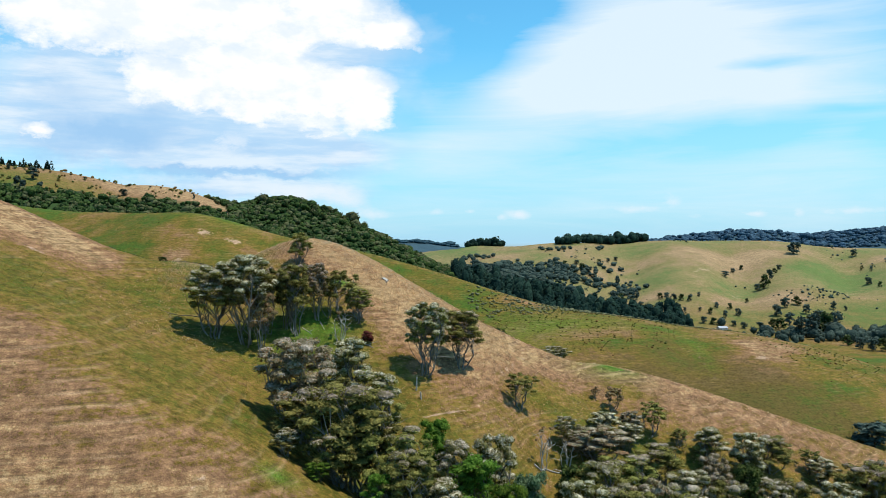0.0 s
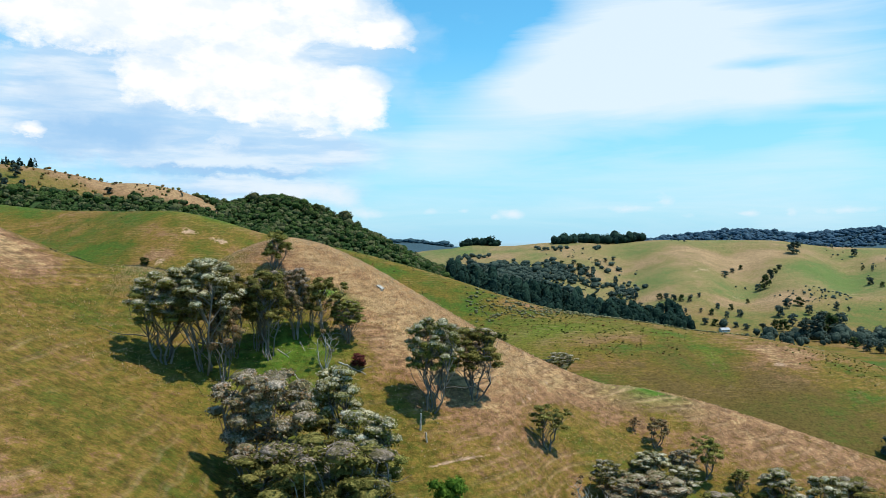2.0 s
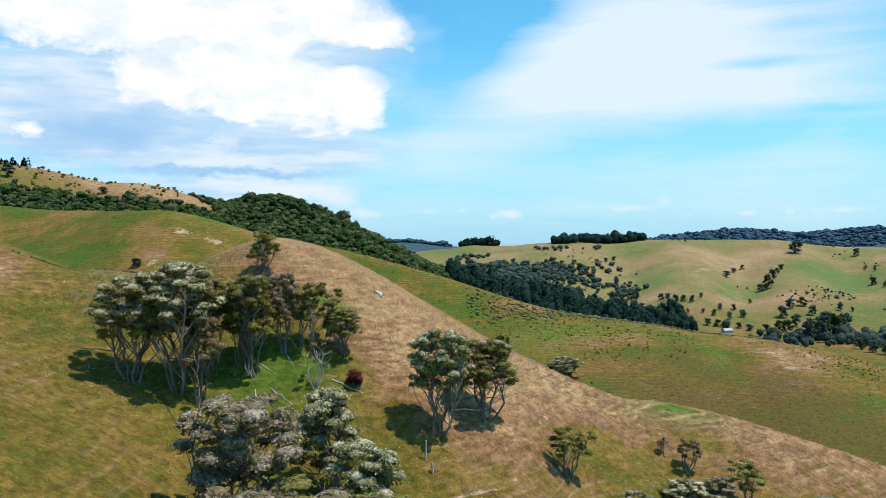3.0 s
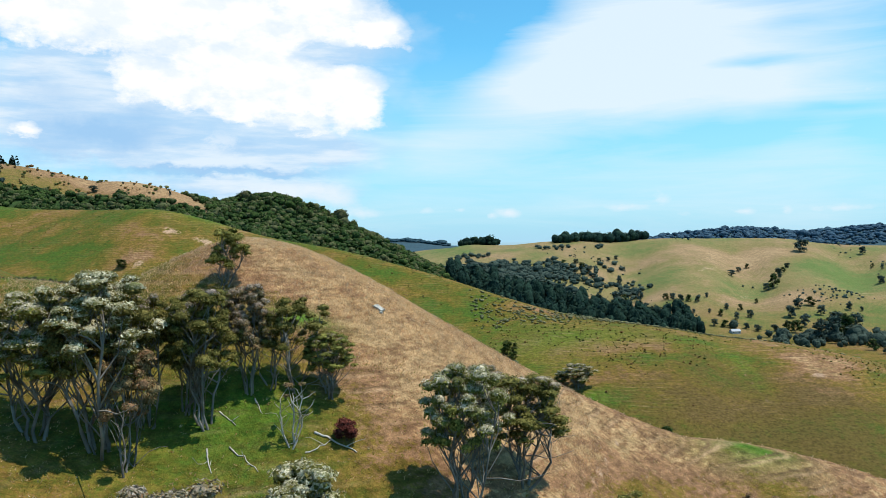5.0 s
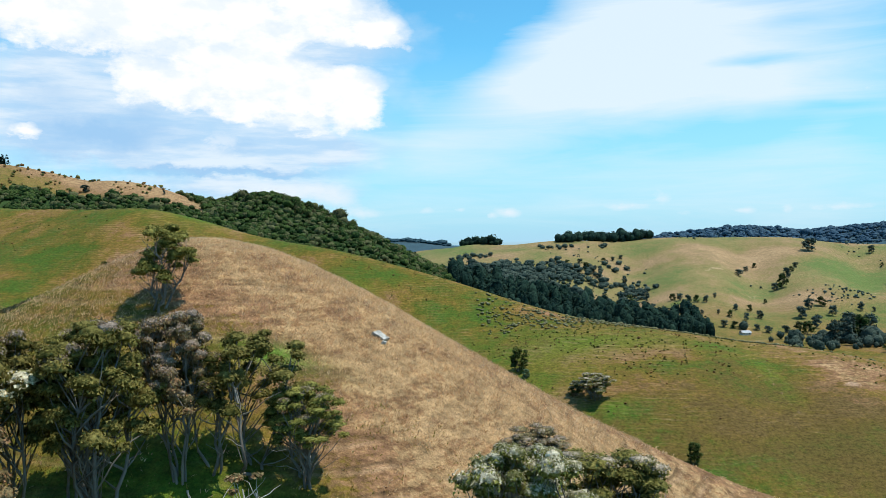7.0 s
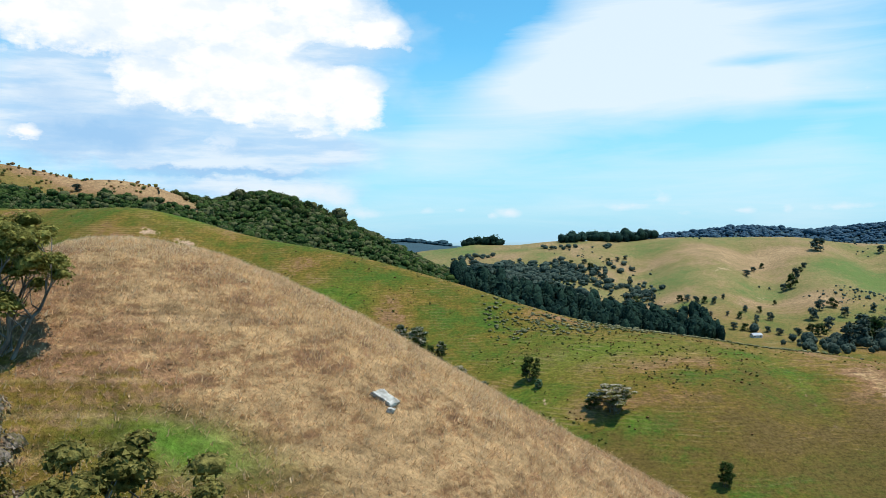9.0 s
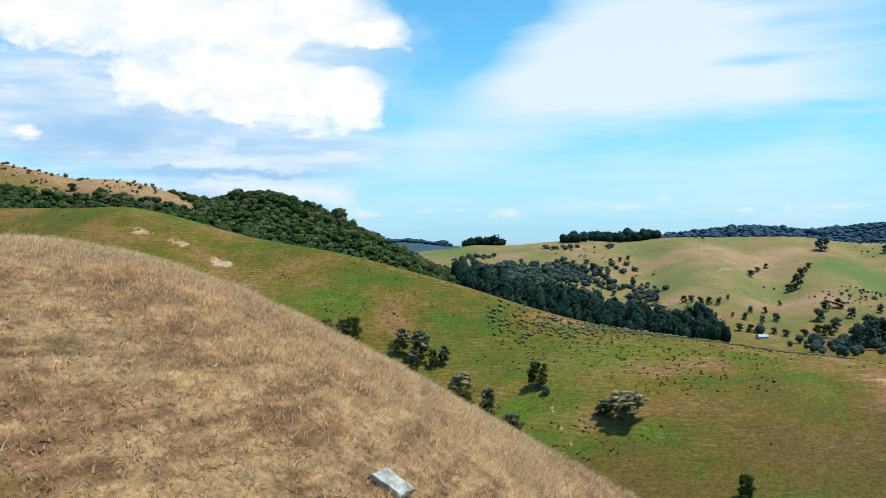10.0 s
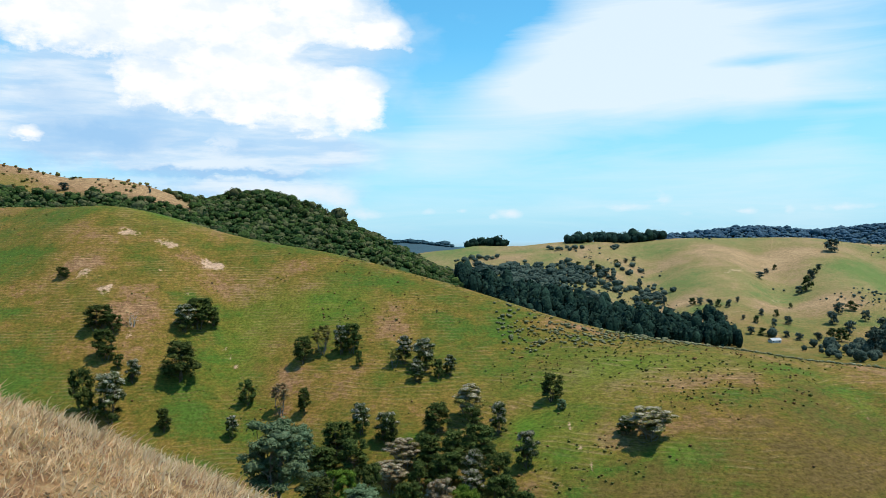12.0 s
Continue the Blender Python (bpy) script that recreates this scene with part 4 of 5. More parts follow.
# the clump of tall trees at the head of the gully
plant("white_near", -23.0, 83.1, 7.4, "multi-stemmed tree in white blossom with pale fanned trunks", group="trees of the gully head", wide=0.85)
plant("white_near", -19.8, 83.0, 9.1, "multi-stemmed tree in white blossom with pale fanned trunks", group="trees of the gully head", wide=0.69)
plant("brown", -18.0, 81.7, 6.1, "small tree with browned dying foliage", group="trees of the gully head", wide=0.59)
plant("green_near", -15.1, 85.2, 7.3, "dark green small-leaved tree with pale leaning stems", group="trees of the gully head", wide=0.65)
plant("grey_near", -13.4, 87.7, 6.0, "broad-crowned tree with greyish fading blossom over brown twigs", group="trees of the gully head", wide=0.55)
plant("thin", -10.9, 88.4, 5.3, "thin open tree with sparse tufts on bare stems", group="trees of the gully head", wide=0.86)
plant("green_near", -9.0, 88.4, 3.7, "dark green small-leaved tree with pale leaning stems", group="trees of the gully head", wide=0.93)
plant("bare", -10.5, 84.5, 3.5, "bleached dead tree with bare branches", group="trees of the gully head", wide=0.90)
plant("green_near", -16.4, 86.1, 6.5, "dark green small-leaved tree with pale leaning stems", group="trees of the gully head", wide=0.55)
plant("thin", -12.3, 88.2, 4.6, "thin open tree with sparse tufts on bare stems", group="trees of the gully head", wide=0.71)
plant("green_near", -18.2, 85.0, 7.0, "dark green small-leaved tree with pale leaning stems", group="trees of the gully head", wide=0.56)

# the lone tree on the knoll of the spur
plant("knoll", -17.0, 96.5, 4.1, "lone tree with an airy green crown on the dry knoll", wide=0.87)

# the clump of tall trees at the head of the gully
plant("red", -7.8, 85.6, 1.2, "low dark red bush beside the trees", "bush", group="trees of the gully head", wide=0.91)

# the pair of trees on the dry spur slope
plant("white_near", -1.8, 83.1, 7.5, "multi-stemmed tree in white blossom with pale fanned trunks", group="trees on the spur slope", wide=0.62)
plant("green_near", 1.7, 86.9, 6.1, "dark green small-leaved tree with pale leaning stems", group="trees on the spur slope", wide=0.94)
plant("grey_near", -0.2, 92.0, 2.9, "broad-crowned tree with greyish fading blossom over brown twigs", group="trees on the spur slope", wide=1.12)

# bushes on the spur slope
plant("thin", 8.1, 87.0, 3.9, "thin open tree with sparse tufts on bare stems", group="bushes of the spur slope", wide=1.17)
plant("brown", 19.7, 95.8, 2.9, "small tree with browned dying foliage", group="bushes of the spur slope", wide=1.01)
plant("brown", 18.0, 97.1, 1.5, "small tree with browned dying foliage", group="bushes of the spur slope", wide=0.93)

# the thicket in the near gully
plant("grey", -12.0, 68.5, 8.0, "broad-crowned tree with greyish fading blossom over brown twigs", group="trees of the near gully", wide=0.82)
plant("white", -8.5, 74.5, 7.3, "multi-stemmed tree in white blossom with pale fanned trunks", group="trees of the near gully", wide=0.71)
plant("white", -6.3, 71.0, 7.1, "multi-stemmed tree in white blossom with pale fanned trunks", group="trees of the near gully", wide=0.77)
plant("green", -6.9, 61.0, 7.9, "dark green small-leaved tree with pale leaning stems", group="trees of the near gully", wide=1.01)
plant("green", -10.8, 64.2, 4.2, "dark green small-leaved tree with pale leaning stems", group="trees of the near gully", wide=1.47)
plant("white", -11.2, 59.2, 2.0, "multi-stemmed tree in white blossom with pale fanned trunks", group="trees of the near gully", wide=1.22)
plant("bright", -8.7, 57.0, 1.3, "leafy bright green tree in the gully", group="trees of the near gully", wide=1.46)
plant("green", -3.2, 58.5, 6.5, "dark green small-leaved tree with pale leaning stems", group="trees of the near gully", wide=0.87)
plant("bright", -0.9, 68.0, 6.9, "leafy bright green tree in the gully", group="trees of the near gully", wide=0.55)
plant("white", 0.7, 66.0, 6.7, "multi-stemmed tree in white blossom with pale fanned trunks", group="trees of the near gully", wide=0.55)
plant("white", 4.3, 67.0, 8.5, "multi-stemmed tree in white blossom with pale fanned trunks", group="trees of the near gully", wide=0.55)
plant("bright", 2.7, 62.0, 7.4, "leafy bright green tree in the gully", group="trees of the near gully", wide=0.75)
plant("bright", -4.2, 54.0, 3.3, "leafy bright green tree in the gully", group="trees of the near gully", wide=0.79)
plant("white", 0.0, 56.0, 4.6, "multi-stemmed tree in white blossom with pale fanned trunks", group="trees of the near gully", wide=0.87)
plant("silver", 7.3, 66.0, 7.1, "broad silvery green tree with pale leaves", group="trees of the near gully", wide=0.55)
plant("white", 11.2, 66.0, 8.4, "multi-stemmed tree in white blossom with pale fanned trunks", group="trees of the near gully", wide=0.57)
plant("green", -7.5, 59.0, 4.1, "dark green small-leaved tree with pale leaning stems", group="trees of the near gully", wide=1.00)
plant("green", -2.4, 55.0, 5.4, "dark green small-leaved tree with pale leaning stems", group="trees of the near gully", wide=0.81)
plant("grey", -10.3, 67.0, 4.8, "broad-crowned tree with greyish fading blossom over brown twigs", group="trees of the near gully", wide=0.65)
plant("green", -5.5, 60.0, 6.9, "dark green small-leaved tree with pale leaning stems", group="trees of the near gully", wide=0.76)
plant("bright", 4.6, 58.0, 6.3, "leafy bright green tree in the gully", group="trees of the near gully", wide=0.55)

# the thicket in the lower gully
plant("white", 17.4, 88.0, 2.7, "multi-stemmed tree in white blossom with pale fanned trunks", group="trees of the lower gully", wide=1.47)
plant("grey", 15.5, 82.0, 3.8, "broad-crowned tree with greyish fading blossom over brown twigs", group="trees of the lower gully", wide=1.66)
plant("grey", 20.4, 90.0, 3.6, "broad-crowned tree with greyish fading blossom over brown twigs", group="trees of the lower gully", wide=0.80)
plant("white", 19.6, 87.0, 3.2, "multi-stemmed tree in white blossom with pale fanned trunks", group="trees of the lower gully", wide=1.11)
plant("thin", 23.6, 93.3, 3.9, "thin open tree with sparse tufts on bare stems", group="trees of the lower gully", wide=1.12)
plant("thin", 26.7, 92.3, 2.2, "thin open tree with sparse tufts on bare stems", group="trees of the lower gully", wide=1.34)
plant("white", 29.2, 90.4, 4.5, "multi-stemmed tree in white blossom with pale fanned trunks", group="trees of the lower gully", wide=1.01)
plant("white", 33.0, 89.4, 6.0, "multi-stemmed tree in white blossom with pale fanned trunks", group="trees of the lower gully", wide=0.69)
plant("green", 36.9, 92.9, 4.1, "dark green small-leaved tree with pale leaning stems", group="trees of the lower gully", wide=1.39)
plant("green", 22.0, 84.0, 4.2, "dark green small-leaved tree with pale leaning stems", group="trees of the lower gully", wide=1.38)
plant("green", 17.5, 78.0, 5.4, "dark green small-leaved tree with pale leaning stems", group="trees of the lower gully", wide=1.13)
plant("white", 24.1, 80.0, 6.4, "multi-stemmed tree in white blossom with pale fanned trunks", group="trees of the lower gully", wide=0.80)
plant("white", 43.1, 93.9, 3.2, "multi-stemmed tree in white blossom with pale fanned trunks", group="trees of the lower gully", wide=1.17)
plant("thin", 42.3, 95.2, 2.9, "thin open tree with sparse tufts on bare stems", group="trees of the lower gully", wide=1.26)
plant("green", 46.1, 90.0, 6.9, "dark green small-leaved tree with pale leaning stems", group="trees of the lower gully", wide=1.02)
plant("green", 48.1, 92.0, 6.6, "dark green small-leaved tree with pale leaning stems", group="trees of the lower gully", wide=0.72)
plant("bare", 9.7, 79.7, 4.5, "bleached dead tree with bare branches", group="trees of the lower gully", wide=0.73)
plant("bare", 12.3, 81.1, 3.4, "bleached dead tree with bare branches", group="trees of the lower gully", wide=0.98)
plant("green", 13.8, 73.0, 8.1, "dark green small-leaved tree with pale leaning stems", group="trees of the lower gully", wide=0.78)
plant("grey", 19.1, 74.0, 7.7, "broad-crowned tree with greyish fading blossom over brown twigs", group="trees of the lower gully", wide=0.59)
plant("green", 27.8, 80.0, 7.9, "dark green small-leaved tree with pale leaning stems", group="trees of the lower gully", wide=0.62)
plant("white", 33.2, 84.0, 6.5, "multi-stemmed tree in white blossom with pale fanned trunks", group="trees of the lower gully", wide=0.73)
plant("green", 36.5, 85.0, 6.7, "dark green small-leaved tree with pale leaning stems", group="trees of the lower gully", wide=0.78)
plant("green", 21.1, 74.0, 8.3, "dark green small-leaved tree with pale leaning stems", group="trees of the lower gully", wide=0.70)
plant("white", 41.1, 86.0, 7.3, "multi-stemmed tree in white blossom with pale fanned trunks", group="trees of the lower gully", wide=0.67)
plant("dark", 11.9, 75.0, 5.9, "dense dark green tree on the pasture", group="trees of the lower gully", wide=0.64)
plant("green", 15.7, 70.0, 8.3, "dark green small-leaved tree with pale leaning stems", group="trees of the lower gully", wide=0.74)
plant("grey", 27.5, 84.0, 6.7, "broad-crowned tree with greyish fading blossom over brown twigs", group="trees of the lower gully", wide=0.58)
plant("dark", 31.2, 84.0, 7.4, "dense dark green tree on the pasture", group="trees of the lower gully", wide=0.55)
plant("white", 12.5, 84.0, 3.0, "multi-stemmed tree in white blossom with pale fanned trunks", group="trees of the lower gully", wide=0.90)

# scattered trees on the next slope
plant("dark", -98.1, 321.8, 7.2, "dense dark green tree on the pasture", group="trees on the next slope", wide=1.15)
plant("dark", -93.6, 321.0, 5.5, "dense dark green tree on the pasture", group="trees on the next slope", wide=0.87)
plant("dark", -92.4, 311.9, 8.3, "dense dark green tree on the pasture", group="trees on the next slope", wide=0.80)
plant("dark", -90.4, 295.0, 11.8, "dense dark green tree on the pasture", group="trees on the next slope", wide=0.55)
plant("round_white", -83.7, 294.0, 11.7, "rounded dark tree dusted with white blossom", group="trees on the next slope", wide=0.75)
plant("round_white", -82.8, 305.9, 5.9, "rounded dark tree dusted with white blossom", group="trees on the next slope", wide=0.70)
plant("dark", -88.0, 309.6, 4.0, "dense dark green tree on the pasture", group="trees on the next slope", wide=0.67)
plant("dark", -71.0, 293.2, 5.8, "dense dark green tree on the pasture", group="trees on the next slope", wide=0.76)
plant("round_white", -76.0, 326.3, 7.8, "rounded dark tree dusted with white blossom", group="trees on the next slope", wide=0.92)
plant("dark", -73.1, 329.4, 8.7, "dense dark green tree on the pasture", group="trees on the next slope", wide=1.06)
plant("dark", -69.6, 331.8, 6.2, "dense dark green tree on the pasture", group="trees on the next slope", wide=0.69)
plant("dark", -72.1, 308.7, 10.3, "dense dark green tree on the pasture", group="trees on the next slope", wide=1.04)
plant("dark", -54.3, 305.6, 6.5, "dense dark green tree on the pasture", group="trees on the next slope", wide=0.77)
plant("brown", -45.2, 301.2, 8.0, "small tree with browned dying foliage", group="trees on the next slope", wide=0.71)
plant("dark", -39.2, 299.1, 6.7, "dense dark green tree on the pasture", group="trees on the next slope", wide=0.59)
plant("round_white", -55.8, 295.1, 5.5, "rounded dark tree dusted with white blossom", group="trees on the next slope", wide=0.67)
plant("dark", -42.4, 317.4, 7.2, "dense dark green tree on the pasture", group="trees on the next slope", wide=0.87)
plant("thin", -37.4, 319.6, 7.8, "thin open tree with sparse tufts on bare stems", group="trees on the next slope", wide=0.93)
plant("round_white", -32.3, 318.1, 7.9, "rounded dark tree dusted with white blossom", group="trees on the next slope", wide=0.62)
plant("dark", -29.3, 318.0, 8.1, "dense dark green tree on the pasture", group="trees on the next slope", wide=0.73)
plant("dark", -27.1, 312.0, 4.4, "dense dark green tree on the pasture", group="trees on the next slope", wide=0.55)
plant("round_white", -15.6, 311.9, 7.6, "rounded dark tree dusted with white blossom", group="trees on the next slope", wide=0.63)
plant("round_white", -10.1, 309.6, 8.1, "rounded dark tree dusted with white blossom", group="trees on the next slope", wide=0.88)
plant("round_white", -12.0, 304.5, 5.8, "rounded dark tree dusted with white blossom", group="trees on the next slope", wide=0.67)
plant("dark", -6.6, 305.9, 5.1, "dense dark green tree on the pasture", group="trees on the next slope", wide=0.63)
plant("round_white", -3.9, 307.3, 5.5, "rounded dark tree dusted with white blossom", group="trees on the next slope", wide=0.66)
plant("thin", -18.0, 310.4, 5.1, "thin open tree with sparse tufts on bare stems", group="trees on the next slope", wide=0.73)
plant("dark", 19.2, 287.7, 6.7, "dense dark green tree on the pasture", group="trees on the next slope", wide=0.88)
plant("silver", 20.7, 283.2, 2.4, "broad silvery green tree with pale leaves", group="trees on the next slope", wide=1.03)
plant("round_white", 11.0, 264.9, 7.5, "rounded dark tree dusted with white blossom", group="trees on the next slope", wide=0.72)
plant("white", 36.3, 266.4, 6.9, "multi-stemmed tree in white blossom with pale fanned trunks", group="trees on the next slope", wide=1.41)
plant("round_white", 31.9, 269.4, 4.0, "rounded dark tree dusted with white blossom", group="trees on the next slope", wide=1.08)
plant("dark", -116.6, 343.1, 3.3, "dense dark green tree on the pasture", group="trees on the next slope", wide=1.25)
plant("bare", -89.3, 324.1, 4.5, "bleached dead tree with bare branches", group="trees on the next slope", wide=1.08)
plant("dark", 52.9, 239.2, 5.3, "dense dark green tree on the pasture", group="trees on the next slope", wide=0.74)
plant("far", 119.1, 228.0, 7.4, "dark rounded tree on the far pasture", group="trees on the next slope", wide=1.72)

# the grove in the valley
plant("silver", -31.3, 222.0, 11.9, "broad silvery green tree with pale leaves", group="trees of the valley grove", wide=0.87)
plant("silver", -37.3, 281.0, 10.9, "broad silvery green tree with pale leaves", group="trees of the valley grove", wide=0.71)
plant("round_white", -24.5, 288.0, 7.4, "rounded dark tree dusted with white blossom", group="trees of the valley grove", wide=0.70)
plant("round_white", -18.6, 284.0, 6.8, "rounded dark tree dusted with white blossom", group="trees of the valley grove", wide=0.88)
plant("dark", -7.5, 285.0, 7.4, "dense dark green tree on the pasture", group="trees of the valley grove", wide=1.03)
plant("white", 0.3, 289.2, 8.1, "multi-stemmed tree in white blossom with pale fanned trunks", group="trees of the valley grove", wide=0.98)
plant("round_white", 6.3, 279.0, 7.2, "rounded dark tree dusted with white blossom", group="trees of the valley grove", wide=0.63)
plant("dark", -29.3, 284.0, 7.4, "dense dark green tree on the pasture", group="trees of the valley grove", wide=1.06)
plant("dark", -31.4, 278.0, 7.0, "dense dark green tree on the pasture", group="trees of the valley grove", wide=1.09)
plant("dark", -25.3, 278.0, 7.3, "dense dark green tree on the pasture", group="trees of the valley grove", wide=1.05)
plant("grey", -14.5, 275.0, 7.2, "broad-crowned tree with greyish fading blossom over brown twigs", group="trees of the valley grove", wide=1.12)
plant("dark", -9.3, 275.0, 7.1, "dense dark green tree on the pasture", group="trees of the valley grove", wide=1.06)
plant("dark", -3.4, 273.0, 7.4, "dense dark green tree on the pasture", group="trees of the valley grove", wide=1.00)
plant("dark", 2.0, 272.0, 7.3, "dense dark green tree on the pasture", group="trees of the valley grove", wide=1.01)
plant("grey", -16.9, 270.0, 6.8, "broad-crowned tree with greyish fading blossom over brown twigs", group="trees of the valley grove", wide=1.16)
plant("dark", -16.8, 214.0, 8.1, "dense dark green tree on the pasture", group="trees of the valley grove", wide=0.60)
plant("dark", -10.4, 267.0, 7.2, "dense dark green tree on the pasture", group="trees of the valley grove", wide=0.93)
plant("dark", -5.3, 267.0, 7.1, "dense dark green tree on the pasture", group="trees of the valley grove", wide=1.01)
plant("round_white", 0.4, 265.0, 6.9, "rounded dark tree dusted with white blossom", group="trees of the valley grove", wide=0.75)
plant("dark", 4.6, 261.0, 7.5, "dense dark green tree on the pasture", group="trees of the valley grove", wide=0.86)
plant("dark", -11.2, 208.0, 6.9, "dense dark green tree on the pasture", group="trees of the valley grove", wide=0.67)
plant("grey", -7.1, 210.0, 8.6, "broad-crowned tree with greyish fading blossom over brown twigs", group="trees of the valley grove", wide=0.55)
plant("round_white", -0.5, 259.0, 7.1, "rounded dark tree dusted with white blossom", group="trees of the valley grove", wide=0.85)
plant("dark", 5.7, 254.0, 7.4, "dense dark green tree on the pasture", group="trees of the valley grove", wide=0.90)
plant("bright", -20.3, 210.0, 6.1, "leafy bright green tree in the gully", group="trees of the valley grove", wide=0.78)
plant("dark", -22.7, 206.0, 4.0, "dense dark green tree on the pasture", group="trees of the valley grove", wide=1.13)
plant("silver", -16.4, 200.0, 4.3, "broad silvery green tree with pale leaves", group="trees of the valley grove", wide=1.29)
plant("bright", -3.1, 206.0, 8.5, "leafy bright green tree in the gully", group="trees of the valley grove", wide=0.64)
plant("dark", 8.3, 249.0, 7.0, "dense dark green tree on the pasture", group="trees of the valley grove", wide=0.76)
plant("silver", -23.6, 212.0, 5.0, "broad silvery green tree with pale leaves", group="trees of the valley grove", wide=0.69)
plant("dark", -17.6, 283.0, 6.8, "dense dark green tree on the pasture", group="trees of the valley grove", wide=0.58)
plant("dark", 1.2, 280.0, 7.1, "dense dark green tree on the pasture", group="trees of the valley grove", wide=0.72)

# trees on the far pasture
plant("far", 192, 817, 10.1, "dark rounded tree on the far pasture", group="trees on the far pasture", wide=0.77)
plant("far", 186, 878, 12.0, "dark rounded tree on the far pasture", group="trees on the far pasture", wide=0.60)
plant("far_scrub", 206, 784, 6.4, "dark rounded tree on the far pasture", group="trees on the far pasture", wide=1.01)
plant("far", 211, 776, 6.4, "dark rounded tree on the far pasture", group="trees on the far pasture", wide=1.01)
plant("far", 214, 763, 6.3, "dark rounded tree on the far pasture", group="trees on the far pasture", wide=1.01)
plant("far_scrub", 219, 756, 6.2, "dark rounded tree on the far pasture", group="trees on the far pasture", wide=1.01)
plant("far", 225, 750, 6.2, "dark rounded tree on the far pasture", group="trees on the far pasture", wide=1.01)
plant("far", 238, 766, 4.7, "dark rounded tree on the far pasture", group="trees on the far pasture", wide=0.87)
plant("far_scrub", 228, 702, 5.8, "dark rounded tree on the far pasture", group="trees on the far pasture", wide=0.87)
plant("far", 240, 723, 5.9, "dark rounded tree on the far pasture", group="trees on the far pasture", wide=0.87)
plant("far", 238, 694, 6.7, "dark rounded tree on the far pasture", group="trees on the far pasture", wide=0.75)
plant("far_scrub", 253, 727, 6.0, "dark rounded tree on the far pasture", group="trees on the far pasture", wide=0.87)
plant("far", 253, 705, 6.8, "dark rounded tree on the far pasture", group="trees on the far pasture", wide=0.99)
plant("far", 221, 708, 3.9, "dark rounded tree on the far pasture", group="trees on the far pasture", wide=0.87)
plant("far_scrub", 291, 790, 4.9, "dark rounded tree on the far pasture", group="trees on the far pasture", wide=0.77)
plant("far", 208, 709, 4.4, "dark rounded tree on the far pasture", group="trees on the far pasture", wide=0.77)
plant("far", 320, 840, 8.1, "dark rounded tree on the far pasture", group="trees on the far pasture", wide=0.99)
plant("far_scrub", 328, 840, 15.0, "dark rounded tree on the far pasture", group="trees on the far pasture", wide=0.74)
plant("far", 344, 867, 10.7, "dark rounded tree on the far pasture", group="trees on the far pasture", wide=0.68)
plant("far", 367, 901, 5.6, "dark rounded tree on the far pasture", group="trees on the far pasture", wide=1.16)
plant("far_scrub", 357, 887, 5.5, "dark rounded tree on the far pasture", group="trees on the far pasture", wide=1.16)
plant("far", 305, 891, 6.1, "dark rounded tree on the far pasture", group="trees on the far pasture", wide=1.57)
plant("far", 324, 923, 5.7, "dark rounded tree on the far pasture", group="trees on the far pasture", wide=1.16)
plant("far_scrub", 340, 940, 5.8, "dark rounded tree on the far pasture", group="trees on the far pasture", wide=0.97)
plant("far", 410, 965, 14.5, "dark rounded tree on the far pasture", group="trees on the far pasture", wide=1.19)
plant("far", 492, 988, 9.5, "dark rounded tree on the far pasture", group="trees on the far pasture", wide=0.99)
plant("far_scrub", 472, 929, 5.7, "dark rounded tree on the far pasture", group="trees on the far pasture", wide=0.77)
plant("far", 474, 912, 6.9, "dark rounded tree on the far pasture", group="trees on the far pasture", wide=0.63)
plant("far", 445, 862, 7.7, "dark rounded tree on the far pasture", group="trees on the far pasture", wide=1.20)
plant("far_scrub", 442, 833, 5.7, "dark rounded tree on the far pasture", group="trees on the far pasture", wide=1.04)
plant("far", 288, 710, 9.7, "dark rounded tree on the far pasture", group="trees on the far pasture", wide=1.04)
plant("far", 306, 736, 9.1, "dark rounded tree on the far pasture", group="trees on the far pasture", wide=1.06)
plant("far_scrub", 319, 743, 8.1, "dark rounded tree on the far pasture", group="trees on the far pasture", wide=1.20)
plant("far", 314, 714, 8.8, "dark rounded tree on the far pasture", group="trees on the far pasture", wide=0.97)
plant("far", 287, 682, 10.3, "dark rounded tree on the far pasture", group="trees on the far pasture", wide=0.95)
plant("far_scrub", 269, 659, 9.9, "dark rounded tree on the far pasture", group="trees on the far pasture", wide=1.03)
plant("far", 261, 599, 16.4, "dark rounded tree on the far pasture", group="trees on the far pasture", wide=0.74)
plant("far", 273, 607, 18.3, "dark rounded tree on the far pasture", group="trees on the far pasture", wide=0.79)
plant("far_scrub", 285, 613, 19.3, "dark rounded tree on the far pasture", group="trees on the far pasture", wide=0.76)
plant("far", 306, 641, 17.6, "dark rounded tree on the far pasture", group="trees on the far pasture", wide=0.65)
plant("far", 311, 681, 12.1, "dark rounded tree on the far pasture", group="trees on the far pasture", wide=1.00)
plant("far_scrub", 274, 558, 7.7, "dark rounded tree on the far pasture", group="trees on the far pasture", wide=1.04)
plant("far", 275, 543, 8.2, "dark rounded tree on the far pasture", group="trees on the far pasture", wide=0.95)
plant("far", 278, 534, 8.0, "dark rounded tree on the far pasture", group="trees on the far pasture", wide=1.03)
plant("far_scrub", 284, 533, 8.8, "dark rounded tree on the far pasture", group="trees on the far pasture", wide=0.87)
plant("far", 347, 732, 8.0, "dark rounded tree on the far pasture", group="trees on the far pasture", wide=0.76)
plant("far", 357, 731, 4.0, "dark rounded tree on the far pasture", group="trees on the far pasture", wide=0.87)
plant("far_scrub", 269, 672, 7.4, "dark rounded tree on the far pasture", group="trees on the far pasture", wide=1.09)
